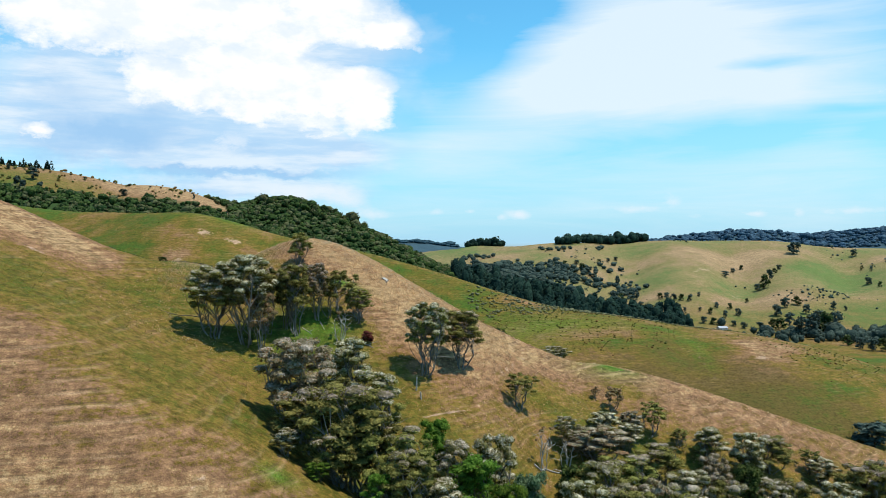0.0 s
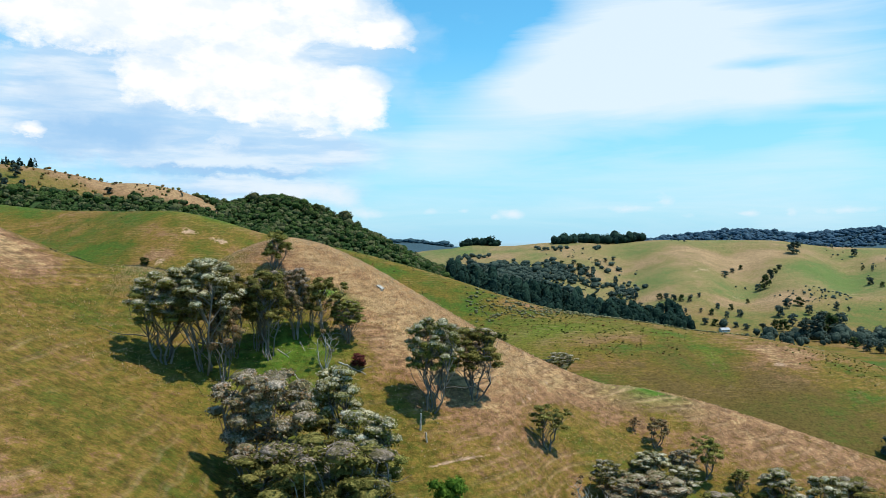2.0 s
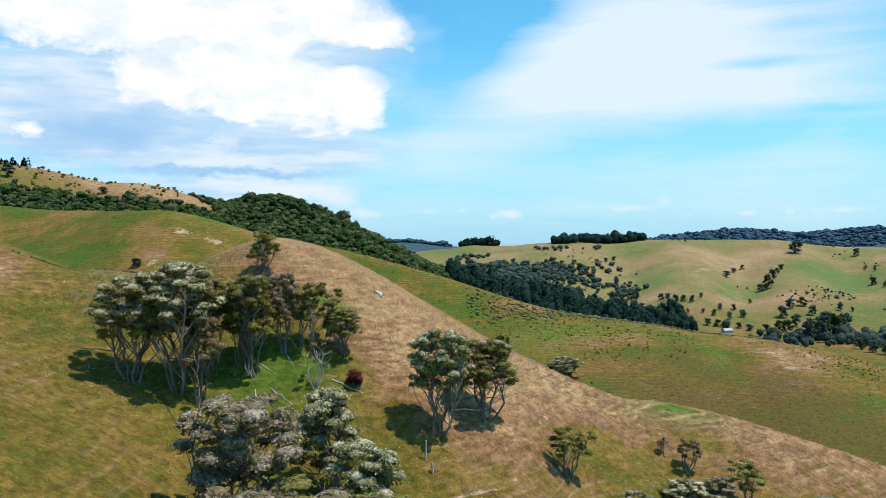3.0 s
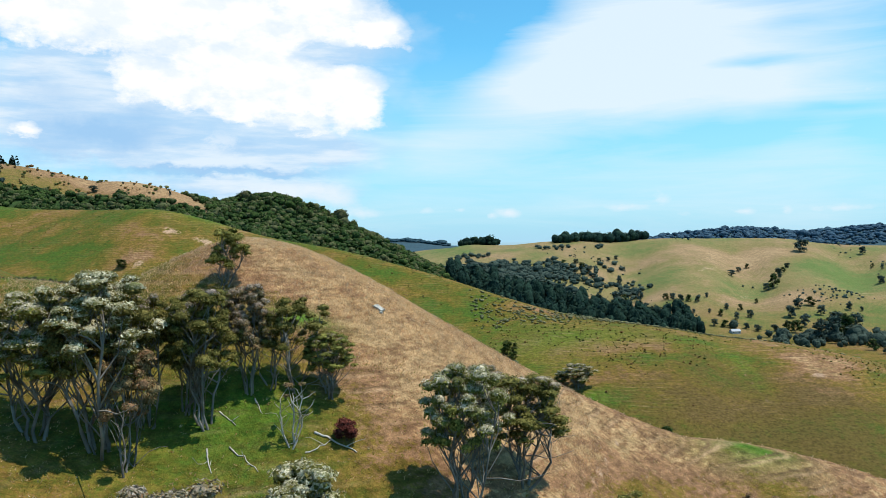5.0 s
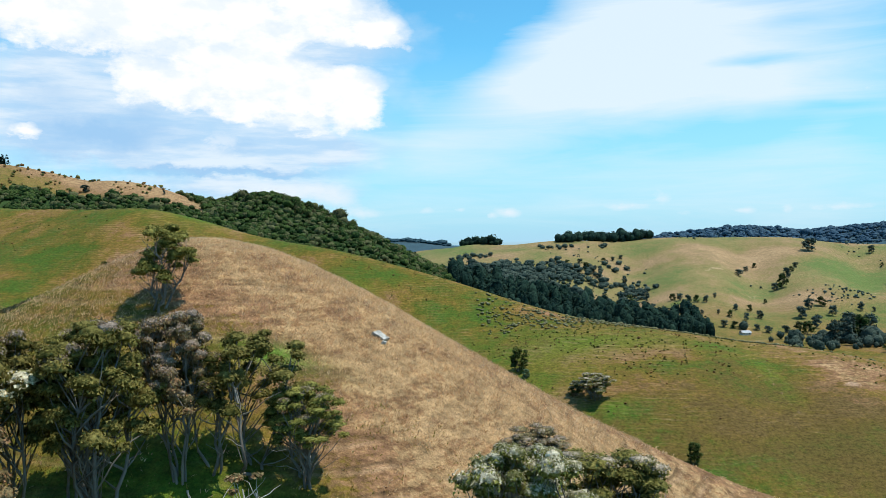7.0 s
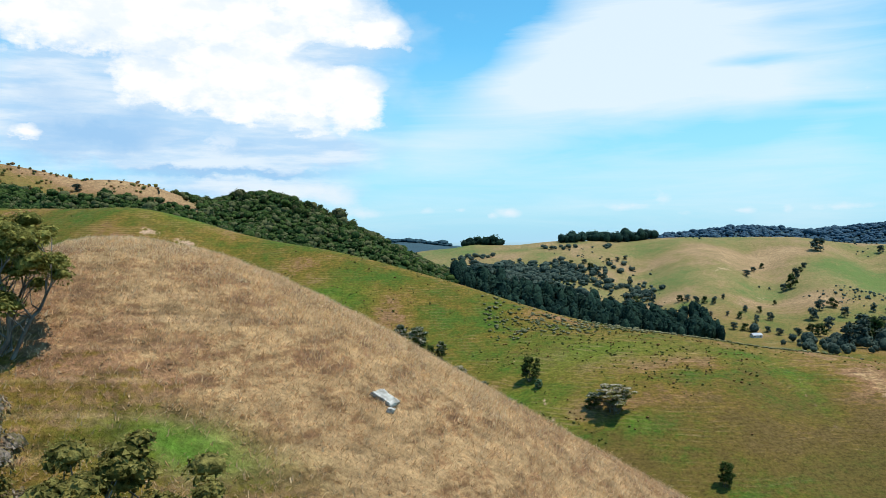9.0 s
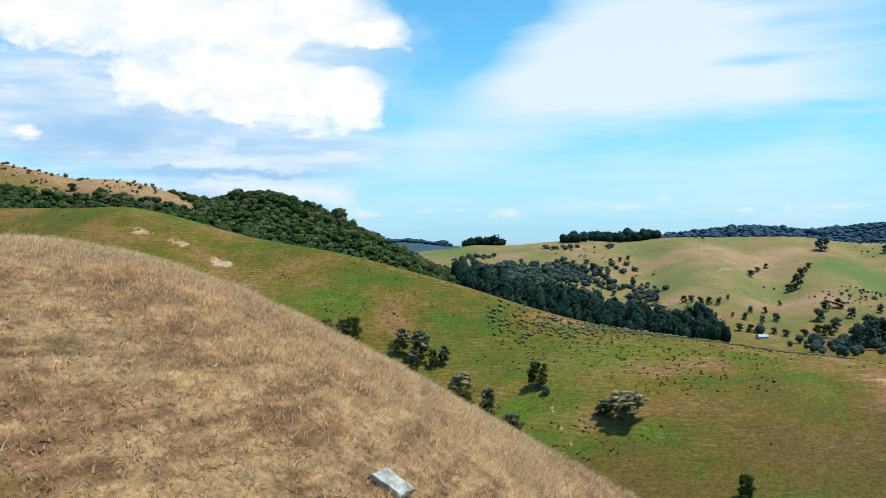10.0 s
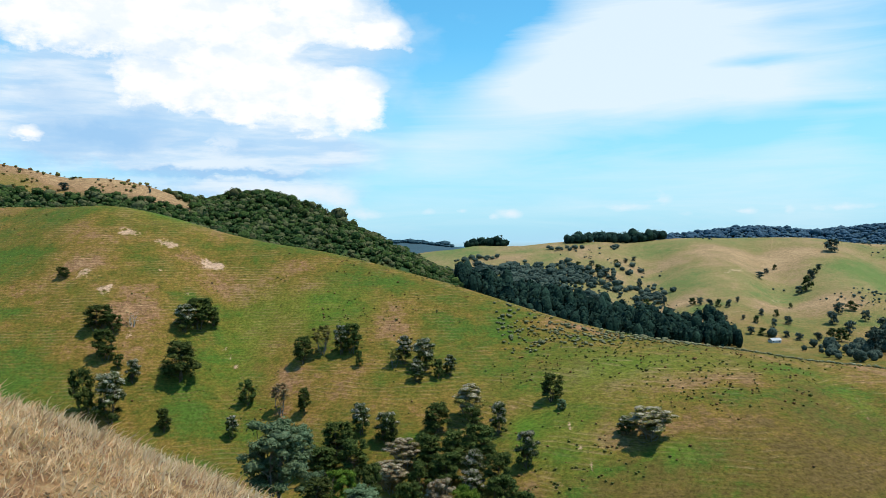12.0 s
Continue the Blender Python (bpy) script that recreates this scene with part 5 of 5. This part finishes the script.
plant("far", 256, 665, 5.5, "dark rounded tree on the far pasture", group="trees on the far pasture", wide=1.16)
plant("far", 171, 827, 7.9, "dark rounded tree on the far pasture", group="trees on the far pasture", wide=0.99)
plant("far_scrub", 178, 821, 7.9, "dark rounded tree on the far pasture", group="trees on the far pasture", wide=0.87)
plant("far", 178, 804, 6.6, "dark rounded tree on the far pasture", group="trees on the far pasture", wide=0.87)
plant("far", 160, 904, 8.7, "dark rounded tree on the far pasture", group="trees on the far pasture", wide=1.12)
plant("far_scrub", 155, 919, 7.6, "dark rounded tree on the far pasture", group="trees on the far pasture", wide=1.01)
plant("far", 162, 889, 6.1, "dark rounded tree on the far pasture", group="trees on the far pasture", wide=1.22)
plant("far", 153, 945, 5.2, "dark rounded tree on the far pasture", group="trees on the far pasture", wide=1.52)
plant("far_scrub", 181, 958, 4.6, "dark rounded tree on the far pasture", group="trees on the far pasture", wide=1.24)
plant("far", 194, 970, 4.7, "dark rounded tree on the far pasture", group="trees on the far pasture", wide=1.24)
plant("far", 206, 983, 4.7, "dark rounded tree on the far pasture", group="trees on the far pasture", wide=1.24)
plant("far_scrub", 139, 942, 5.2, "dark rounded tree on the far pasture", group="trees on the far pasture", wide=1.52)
plant("far", 190, 849, 5.2, "dark rounded tree on the far pasture", group="trees on the far pasture", wide=1.16)
plant("far", 182, 757, 7.3, "dark rounded tree on the far pasture", group="trees on the far pasture", wide=0.99)
plant("far_scrub", 181, 712, 8.8, "dark rounded tree on the far pasture", group="trees on the far pasture", wide=0.87)
plant("far", 192, 698, 6.7, "dark rounded tree on the far pasture", group="trees on the far pasture", wide=0.99)
plant("far", 214, 676, 5.6, "dark rounded tree on the far pasture", group="trees on the far pasture", wide=1.16)
plant("far_scrub", 221, 673, 5.5, "dark rounded tree on the far pasture", group="trees on the far pasture", wide=1.30)
plant("far", 237, 671, 4.6, "dark rounded tree on the far pasture", group="trees on the far pasture", wide=1.22)
plant("far", 243, 664, 5.5, "dark rounded tree on the far pasture", group="trees on the far pasture", wide=1.16)

# trees on the back hill
plant("far", -310, 623, 9.4, "dark tree on the dry back hill", group="trees on the back hill", wide=0.95)
plant("far", -309, 598, 9.8, "dark tree on the dry back hill", group="trees on the back hill", wide=0.72)
plant("far", -304, 597, 8.2, "dark tree on the dry back hill", group="trees on the back hill", wide=0.78)
plant("far", -294, 602, 6.6, "dark tree on the dry back hill", group="trees on the back hill", wide=0.87)
plant("far", -242, 624, 5.1, "dark tree on the dry back hill", group="trees on the back hill", wide=1.30)
plant("far", -194, 642, 3.5, "dark tree on the dry back hill", group="trees on the back hill", wide=0.65)
plant("far", -336, 638, 4.4, "dark tree on the dry back hill", group="trees on the back hill", wide=0.87)
plant("far", -280, 645, 2.2, "dark tree on the dry back hill", group="trees on the back hill", wide=1.39)
plant("far", -248, 652, 1.8, "dark tree on the dry back hill", group="trees on the back hill", wide=1.74)
plant("far", -230, 648, 1.3, "dark tree on the dry back hill", group="trees on the back hill", wide=1.80)

# ---- woods, scrub and grass, which nobody could count ----
def scatter(rng, count, x0, x1, y0, y1, keep):
    """Places strewn over a stretch of the plan, kept with the chance that keep(x, y) gives."""
    x, y = rng.uniform(x0, x1, count * 6), rng.uniform(y0, y1, count * 6)
    ok = rng.rand(count * 6) < keep(x, y)
    x, y = x[ok][:count], y[ok][:count]
    return x, y, land(x, y) + EYE


def crowns(name, label, rng, x, y, z, low, high, wide, count, size, mat, category="woodland", squat=0.5):
    """Rounded crowns, each an uneven lump with loose sprigs of leaves standing out of it, sunk a little into the next."""
    h = rng.uniform(low, high, len(x)) * (1 + 0.35 * rng.normal(size=len(x)) ** 2 * 0.3)
    c = np.stack([x, y, z + h * 0.5], 1)
    r = np.stack([h * wide, h * wide, h * squat], 1)
    heart = clumps(rng, c, r * 0.92, 0.26, 1.0, 2 if high > 3 and count else 1)
    v, f = leaflets(rng, c, r, count, 1.0, 0.80, 0.6, 0.8)
    mid = np.repeat(v.reshape(-1, 3, 3).mean(1), 3, 0)
    v = mid + (v - mid) * np.repeat(np.repeat(h, count) * size, 3)[:, None]
    return tagged(new(name, mesh_of(name, *join([heart, (v, f)]), mat, True)), label, category, kind="stuff")


def cones(name, label, rng, x, y, z, low, high, wide, count, size, mat):
    """Close-set pointed conifers."""
    h = np.repeat(rng.uniform(low, high, len(x)), count)
    t = rng.rand(len(h)) ** 1.4
    w = rng.uniform(0, 2 * math.pi, len(h))
    r = h * wide * (1 - t) ** 0.75 * (0.75 + 0.35 * rng.rand(len(h)))
    p = np.stack([np.repeat(x, count) + np.cos(w) * r, np.repeat(y, count) + np.sin(w) * r, np.repeat(z, count) + h * (0.05 + 0.95 * t)], 1)
    v, f = sprigs(rng, p, np.full((len(p), 3), 0.01), 1, size, 0.5, 0.4)
    return tagged(new(name, mesh_of(name, v, f, mat)), label, "woodland", kind="stuff")


rng = np.random.RandomState(41)
wooded = lambda x, y: np.clip((spot(x, y, WOOD) + 0.25 * grain(x, y, 60, 3) - 0.35) * 3, 0, 1)
x, y, z = scatter(rng, 3000, -420, 160, 560, 760, wooded)
crowns("native_forest", "dense dark native forest over the domed hill", rng, x, y, z, 2.0, 4.4, 0.66, 26, 0.21, LEAF_SCRUB)
x, y, z = scatter(rng, 70, -200, -60, 680, 735, lambda x, y: wooded(x, y) * 0.8)
crowns("tall_forest_trees", "tall darker trees standing over the forest on the hilltop", rng, x, y, z, 3.2, 6.2, 0.45, 50, 0.14, LEAF_SCRUB)
x, y, z = scatter(rng, 560, 10, 195, 640, 700, lambda x, y: (np.abs(y - (690 - 0.12 * x)) < 32) * 1.0)
crowns("pine_plantation", "dark close-planted pine block along the valley", rng, x, y, z, 8, 13.5, 0.25, 40, 0.10, LEAF_PINE)
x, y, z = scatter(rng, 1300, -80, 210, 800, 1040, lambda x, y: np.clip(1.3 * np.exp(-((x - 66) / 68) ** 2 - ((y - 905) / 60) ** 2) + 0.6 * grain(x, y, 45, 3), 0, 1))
crowns("valley_scrub", "grey-green scrub in the valley beyond the pines", rng, x, y, z, 2.0, 5.0, 0.70, 20, 0.22, LEAF_FAR_HAZE, "scrub")
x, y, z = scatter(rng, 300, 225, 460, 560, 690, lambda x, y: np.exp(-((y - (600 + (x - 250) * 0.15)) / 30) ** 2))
crowns("creek_trees", "mixed trees along the creek below the far pasture", rng, x, y, z, 3, 7, 0.5, 34, 0.16, LEAF_FAR_HAZE)
x, y, z = scatter(rng, 150, 150, 268, 1070, 1100, lambda x, y: np.exp(-((y - 1084) / 12) ** 2))
crowns("skyline_pines", "dark pine belt on the far skyline", rng, x, y, z, 6, 11, 0.45, 24, 0.14, LEAF_PINE)
x, y, z = scatter(rng, 70, 34, 84, 1140, 1210, lambda x, y: np.exp(-((y - (1200 - (x - 34) * 0.9)) / 14) ** 2))
crowns("skyline_pines", "dark pine belt on the far skyline", rng, x, y, z, 5, 9, 0.5, 24, 0.14, LEAF_PINE)
x, y, z = scatter(rng, 80, -420, -312, 652, 672, lambda x, y: np.exp(-((y - 661) / 7) ** 2))
cones("ridge_pines", "row of dark pines along the back hill's crest", rng, x, y, z, 4, 8, 0.30, 80, 1.1, LEAF_PINE)
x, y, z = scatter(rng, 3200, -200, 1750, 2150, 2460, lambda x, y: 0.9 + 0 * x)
crowns("distant_forest", "forest over the distant hills, blue-green with painted haze", rng, x, y, z, 4, 11, 0.9, 0, 0.6, LEAF_HAZED)
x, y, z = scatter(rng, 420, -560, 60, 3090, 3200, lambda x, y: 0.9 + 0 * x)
crowns("distant_forest", "forest over the distant hills, blue-green with painted haze", rng, x, y, z, 5, 11, 1.2, 0, 0.7, LEAF_HAZED)
x, y, z = scatter(rng, 300, -460, -190, 600, 668, lambda x, y: np.clip(0.5 + grain(x, y, 30, 3), 0, 1) * (wooded(x, y) < 0.6))
crowns("hill_shrubs", "scattered brown shrubs over the dry back hill", rng, x, y, z, 0.7, 1.9, 0.7, 8, 0.3, LEAF_RUSH, "shrub")
x, y, z = scatter(rng, 1500, -40, 200, 255, 345, lambda x, y: np.clip(grain(x, y, 26, 4) * 1.5 + 0.22, 0, 1))
crowns("rush_clumps", "small dark rush clumps dotted over the next slope", rng, x, y, z, 0.18, 0.48, 0.8, 0, 0.42, LEAF_RUSH, "rush")
x, y, z = scatter(rng, 600, -190, 20, 300, 410, lambda x, y: np.clip(grain(x + 90, y, 30, 3) * 1.4 + 0.1, 0, 1))
crowns("rush_clumps", "small dark rush clumps dotted over the next slope", rng, x, y, z, 0.15, 0.4, 0.8, 0, 0.40, LEAF_RUSH, "rush")
x, y, z = scatter(rng, 1100, 10, 160, 318, 348, lambda x, y: np.exp(-((y - 330) / 9) ** 2))
crowns("crest_tussocks", "grey tussock fringe along the next spur's crest", rng, x, y, z, 0.25, 0.6, 1.1, 0, 0.42, LEAF_TUSSOCK, "tussock")

x, y, z = scatter(rng, 650, 60, 560, 700, 1060, lambda x, y: np.clip(grain(x, y, 70, 4) * 2.0 - 0.35, 0, 1))
crowns("pasture_shrubs", "small dark shrubs strewn over the far pasture", rng, x, y, z, 0.6, 2.2, 0.75, 0, 0.3, LEAF_FAR_HAZE, "shrub")


def blades(name, label, rng, x, y, z, per, low, high, thin, mat, lean=0.75):
    """Grass: thin bent blades, a few to a tuft."""
    n = len(x) * per
    foot = np.repeat(np.stack([x, y, z], 1), per, 0) + rng.normal(size=(n, 3)) * np.array([0.06, 0.06, 0])
    foot[:, 2] -= 0.03
    h = np.repeat(rng.uniform(low, high, len(x)), per) * rng.uniform(0.6, 1.15, n)
    w = rng.uniform(0, 2 * math.pi, n)
    side = np.stack([np.cos(w), np.sin(w), 0 * w], 1) * thin * rng.uniform(0.6, 1.3, (n, 1))
    wind = np.stack([0.25 + rng.normal(size=n) * lean, -0.15 + rng.normal(size=n) * lean, np.ones(n)], 1)
    wind /= np.linalg.norm(wind, axis=1)[:, None]
    mid, tip = foot + wind * h[:, None] * 0.6, foot + (wind + np.array([0.22, -0.1, -0.12])) * h[:, None]
    v = np.stack([foot - side, foot + side, mid + side * 0.8, tip, mid - side * 0.8], 1).reshape(-1, 3)
    i = np.arange(n)[:, None] * 5
    me = mesh_of(name, v, np.concatenate([i + np.array([[0, 1, 2]]), i + np.array([[0, 2, 4]]), i + np.array([[4, 2, 3]])]), mat)
    return tagged(new(name, me), label, "grass", kind="stuff")


dry_here = lambda x, y: np.clip(0.75 + 0.6 * grain(x, y, 5, 3) - 0.9 * spot(x, y, LUSH), 0.05, 1)
x, y, z = scatter(rng, 42000, -32, 8, 92, 111, dry_here)
blades("dry_grass", "long pale dry grass over the near spur", rng, x, y, z, 2, 0.12, 0.32, 0.011, STRAW_DULL)
x, y, z = scatter(rng, 17000, -19, -3, 101.5, 112, lambda x, y: dry_here(x, y) * np.clip((y - 101.5) / 3, 0, 1))
blades("crest_grass", "long straw-coloured seeding grass on the spur's crest", rng, x, y, z, 4, 0.10, 0.23, 0.0055, STRAW, 0.55)
x, y, z = scatter(rng, 9000, -34, 60, 78, 108, dry_here)
blades("dry_grass", "long pale dry grass over the near spur", rng, x, y, z, 3, 0.12, 0.28, 0.022, STRAW_DULL)
x, y, z = scatter(rng, 6000, -50, 5, 44, 94, lambda x, y: np.clip(0.5 + grain(x, y, 6, 3), 0, 1) * (land(x, y, False) > -16))
blades("rank_grass", "rank green and yellow grass on the near slopes", rng, x, y, z, 3, 0.10, 0.24, 0.022, STRAW_GREEN)

x, y, z = scatter(rng, 1500, -41, -26, 101, 107, lambda x, y: np.clip(0.35 + grain(x, y, 4, 3), 0, 1))
blades("rushes", "grey-green rushes in the damp saddle", rng, x, y, z, 4, 0.2, 0.45, 0.03, LEAF_TUSSOCK, 0.3)


# ---- the sea ----
def water_material():
    m, nt, b = material("sea_water", 0.25, 0.5)
    n = noise_at(nt, nt.nodes.new("ShaderNodeNewGeometry").outputs["Position"], 0.01, 4)
    nt.links.new(blend(nt, n, (0.03, 0.12, 0.20), (0.05, 0.18, 0.27)), b.inputs["Base Color"])
    return m


bm = bmesh.new()
bm.faces.new([bm.verts.new(p) for p in ((-5000, 3250, EYE - 24), (5000, 3250, EYE - 24), (5000, 5000, EYE - 24), (-5000, 5000, EYE - 24))])
me = bpy.data.meshes.new("sea")
bm.to_mesh(me)
me.materials.append(water_material())
tagged(new("sea", me), "flat blue sea beyond the headland", "water", kind="structure")


# ---- small things ----
def stone_material():
    m, nt, b = material("pale_stone", 0.9, 0.2)
    pos = nt.nodes.new("ShaderNodeTexCoord").outputs["Object"]
    c = blend(nt, ramp(nt, noise_at(nt, pos, 4, 6, 0.6), [(0.35, 0.0), (0.65, 1.0)]), (0.23, 0.21, 0.18), (0.60, 0.57, 0.51))
    nt.links.new(c, b.inputs["Base Color"])
    bump(nt, b, noise_at(nt, pos, 9, 6, 0.7), 0.6, 0.05)
    return m


STONE = stone_material()


def rock(x, y, sx, sy, sz, turn, tip, fall, label, seed):
    bm = bmesh.new()
    bmesh.ops.create_icosphere(bm, subdivisions=4, radius=0.5)
    for v in bm.verts:
        p = v.co.copy()
        n = noise.noise(p * 1.8 + Vector((seed, 0, 0))) * 0.30 + noise.noise(p * 7 + Vector((0, seed, 0))) * 0.10
        q = Vector((max(-0.34, min(0.34, p.x)), max(-0.30, min(0.30, p.y)), max(-0.20, min(0.20, p.z + 0.05 * noise.noise(p * 9)))))
        q.x += 0.25 * q.y + 0.10 * q.z
        v.co = q * (1 + n)
    me = bpy.data.meshes.new("rock")
    bm.to_mesh(me)
    me.polygons.foreach_set("use_smooth", np.ones(len(me.polygons), bool))
    me.materials.append(STONE)
    ob = new("rock", me)
    ob.matrix_basis = pose(x, y, ground_z(x, y) + sz * 0.22, tip, fall, turn) @ Matrix.Diagonal((sx, sy, sz, 1))
    return tagged(ob, label, "rock")


rock(-6.95, 99.3, 0.98, 0.62, 0.40, -22, 16, 30, "pale grey slab of rock in the dry grass", 3)
rock(-6.8, 98.85, 0.34, 0.30, 0.30, 20, 10, 18, "small pale stone below the slab of rock", 5)


def post(x, y, high, tip, turn):
    bm = bmesh.new()
    for k in range(7):
        t = k / 6
        r = 0.075 * (1 - 0.15 * t)
        for j in range(8):
            w = j * math.pi / 4
            bm.verts.new((math.cos(w) * r * (1 + 0.1 * math.sin(3 * j + k)), math.sin(w) * r, -0.15 + t * (high + 0.15)))
    bm.verts.ensure_lookup_table()
    for k in range(6):
        for j in range(8):
            bm.faces.new([bm.verts[k * 8 + j], bm.verts[k * 8 + (j + 1) % 8], bm.verts[k * 8 + 8 + (j + 1) % 8], bm.verts[k * 8 + 8 + j]])
    bm.faces.new([bm.verts[48 + j] for j in range(8)])
    me = bpy.data.meshes.new("fence_post")
    bm.to_mesh(me)
    me.materials.append(WOOD_BLEACHED)
    ob = new("fence_post", me)
    ob.matrix_basis = pose(x, y, ground_z(x, y), tip, tip * 0.5, turn)
    return tagged(ob, "weathered pale wooden post standing on the slope", "post", "old fence posts")


post(-2.6, 80.5, 1.3, 3, 0)
post(-2.1, 79.5, 0.7, -5, 60)


def fallen(x0, y0, x1, y1, thick, seed, forks=2):
    """A fallen branch lying on the slope, with a few forks."""
    rng = np.random.RandomState(seed)
    a, b = np.array([x0, y0, ground_z(x0, y0) + thick]), np.array([x1, y1, ground_z(x1, y1) + thick])
    p = limb_path(rng, a, b, 0.02, 8)
    p[:, 2] = [ground_z(q[0], q[1]) + thick * 0.8 for q in p]
    ob = new("fallen_branch", no_flat(mesh_of("fallen_branch", *tube(p, thick, thick * 0.4, 6), WOOD_BLEACHED, True)))
    for k in range(forks):
        s = p[3 + k * 2]
        e = s + np.array([rng.normal() * 0.5, rng.normal() * 0.5, 0.25 + 0.2 * rng.rand()])
        part("fork", no_flat(mesh_of("fork", *tube(limb_path(rng, s, e, 0.08, 4), thick * 0.5, thick * 0.15, 5), WOOD_BLEACHED, True)), ob)
    return tagged(ob, "bleached fallen branch lying in the green grass", "branch", "fallen branches")


fallen(-9.5, 85.6, -7.2, 84.9, 0.07, 1)
fallen(-14.7, 83.7, -14.1, 82.3, 0.055, 2)
fallen(-13.6, 83.9, -11.9, 82.7, 0.05, 3)
fallen(-14.7, 86.2, -13.6, 85.3, 0.05, 4)
fallen(-13.0, 87.2, -12.4, 86.3, 0.045, 5)
fallen(8.8, 79.5, 13.0, 80.5, 0.10, 6)
fallen(-9.8, 84.2, -8.6, 85.3, 0.05, 7)


def house(x, y, turn):
    """A small farmhouse with a gabled roof."""
    m, nt, b = material("painted_boards", 0.7, 0.3)
    nt.links.new(blend(nt, noise_at(nt, None, 3, 4), (0.42, 0.42, 0.40), (0.55, 0.55, 0.53)), b.inputs["Base Color"])
    r, nt, b = material("roof_sheet", 0.5, 0.4)
    nt.links.new(blend(nt, noise_at(nt, None, 2, 4), (0.30, 0.31, 0.33), (0.42, 0.43, 0.45)), b.inputs["Base Color"])
    g, nt, b = material("window_glass", 0.05, 0.6)
    b.inputs["Base Color"].default_value = (0.02, 0.03, 0.04, 1)
    ob = new("farmhouse")
    z = ground_z(x, y)
    ob.matrix_basis = pose(x, y, z - 0.3, 0, 0, turn) @ Matrix.Diagonal((0.6, 0.6, 0.6, 1))

    def block(name, x0, x1, y0, y1, z0, z1, mat, parent):
        bm = bmesh.new()
        bmesh.ops.create_cube(bm, size=1)
        for v in bm.verts:
            v.co = Vector(((x0 + x1) / 2 + v.co.x * (x1 - x0), (y0 + y1) / 2 + v.co.y * (y1 - y0), (z0 + z1) / 2 + v.co.z * (z1 - z0)))
        me = bpy.data.meshes.new(name)
        bm.to_mesh(me)
        me.materials.append(mat)
        return part(name, me, parent)

    block("wall", -6, 6, -3.5, 3.5, 0, 3.2, m, ob)
    bm = bmesh.new()
    ring = [[bm.verts.new(p) for p in ((sx, -4.2, 3.1), (sx, 0, 5.6), (sx, 4.2, 3.1), (sx, 4.2, 2.95), (sx, 0, 5.4), (sx, -4.2, 2.95))] for sx in (-6.6, 6.6)]
    for k in range(6):
        bm.faces.new([ring[0][k], ring[0][(k + 1) % 6], ring[1][(k + 1) % 6], ring[1][k]])
    for q in ring:
        bm.faces.new([q[0], q[1], q[4], q[5]])
        bm.faces.new([q[1], q[2], q[3], q[4]])
    me = bpy.data.meshes.new("roof")
    bm.to_mesh(me)
    me.materials.append(r)
    part("roof", me, ob)
    for wx in (-4.2, 3.6):
        block("window", wx - 0.8, wx + 0.8, -3.54, -3.4, 1.3, 2.5, g, ob)
    block("door", -0.5, 0.5, -3.55, -3.4, 0.2, 2.3, r, ob)
    return tagged(ob, "small pale farmhouse with a grey gabled roof", "house")


house(222, 655, 15)
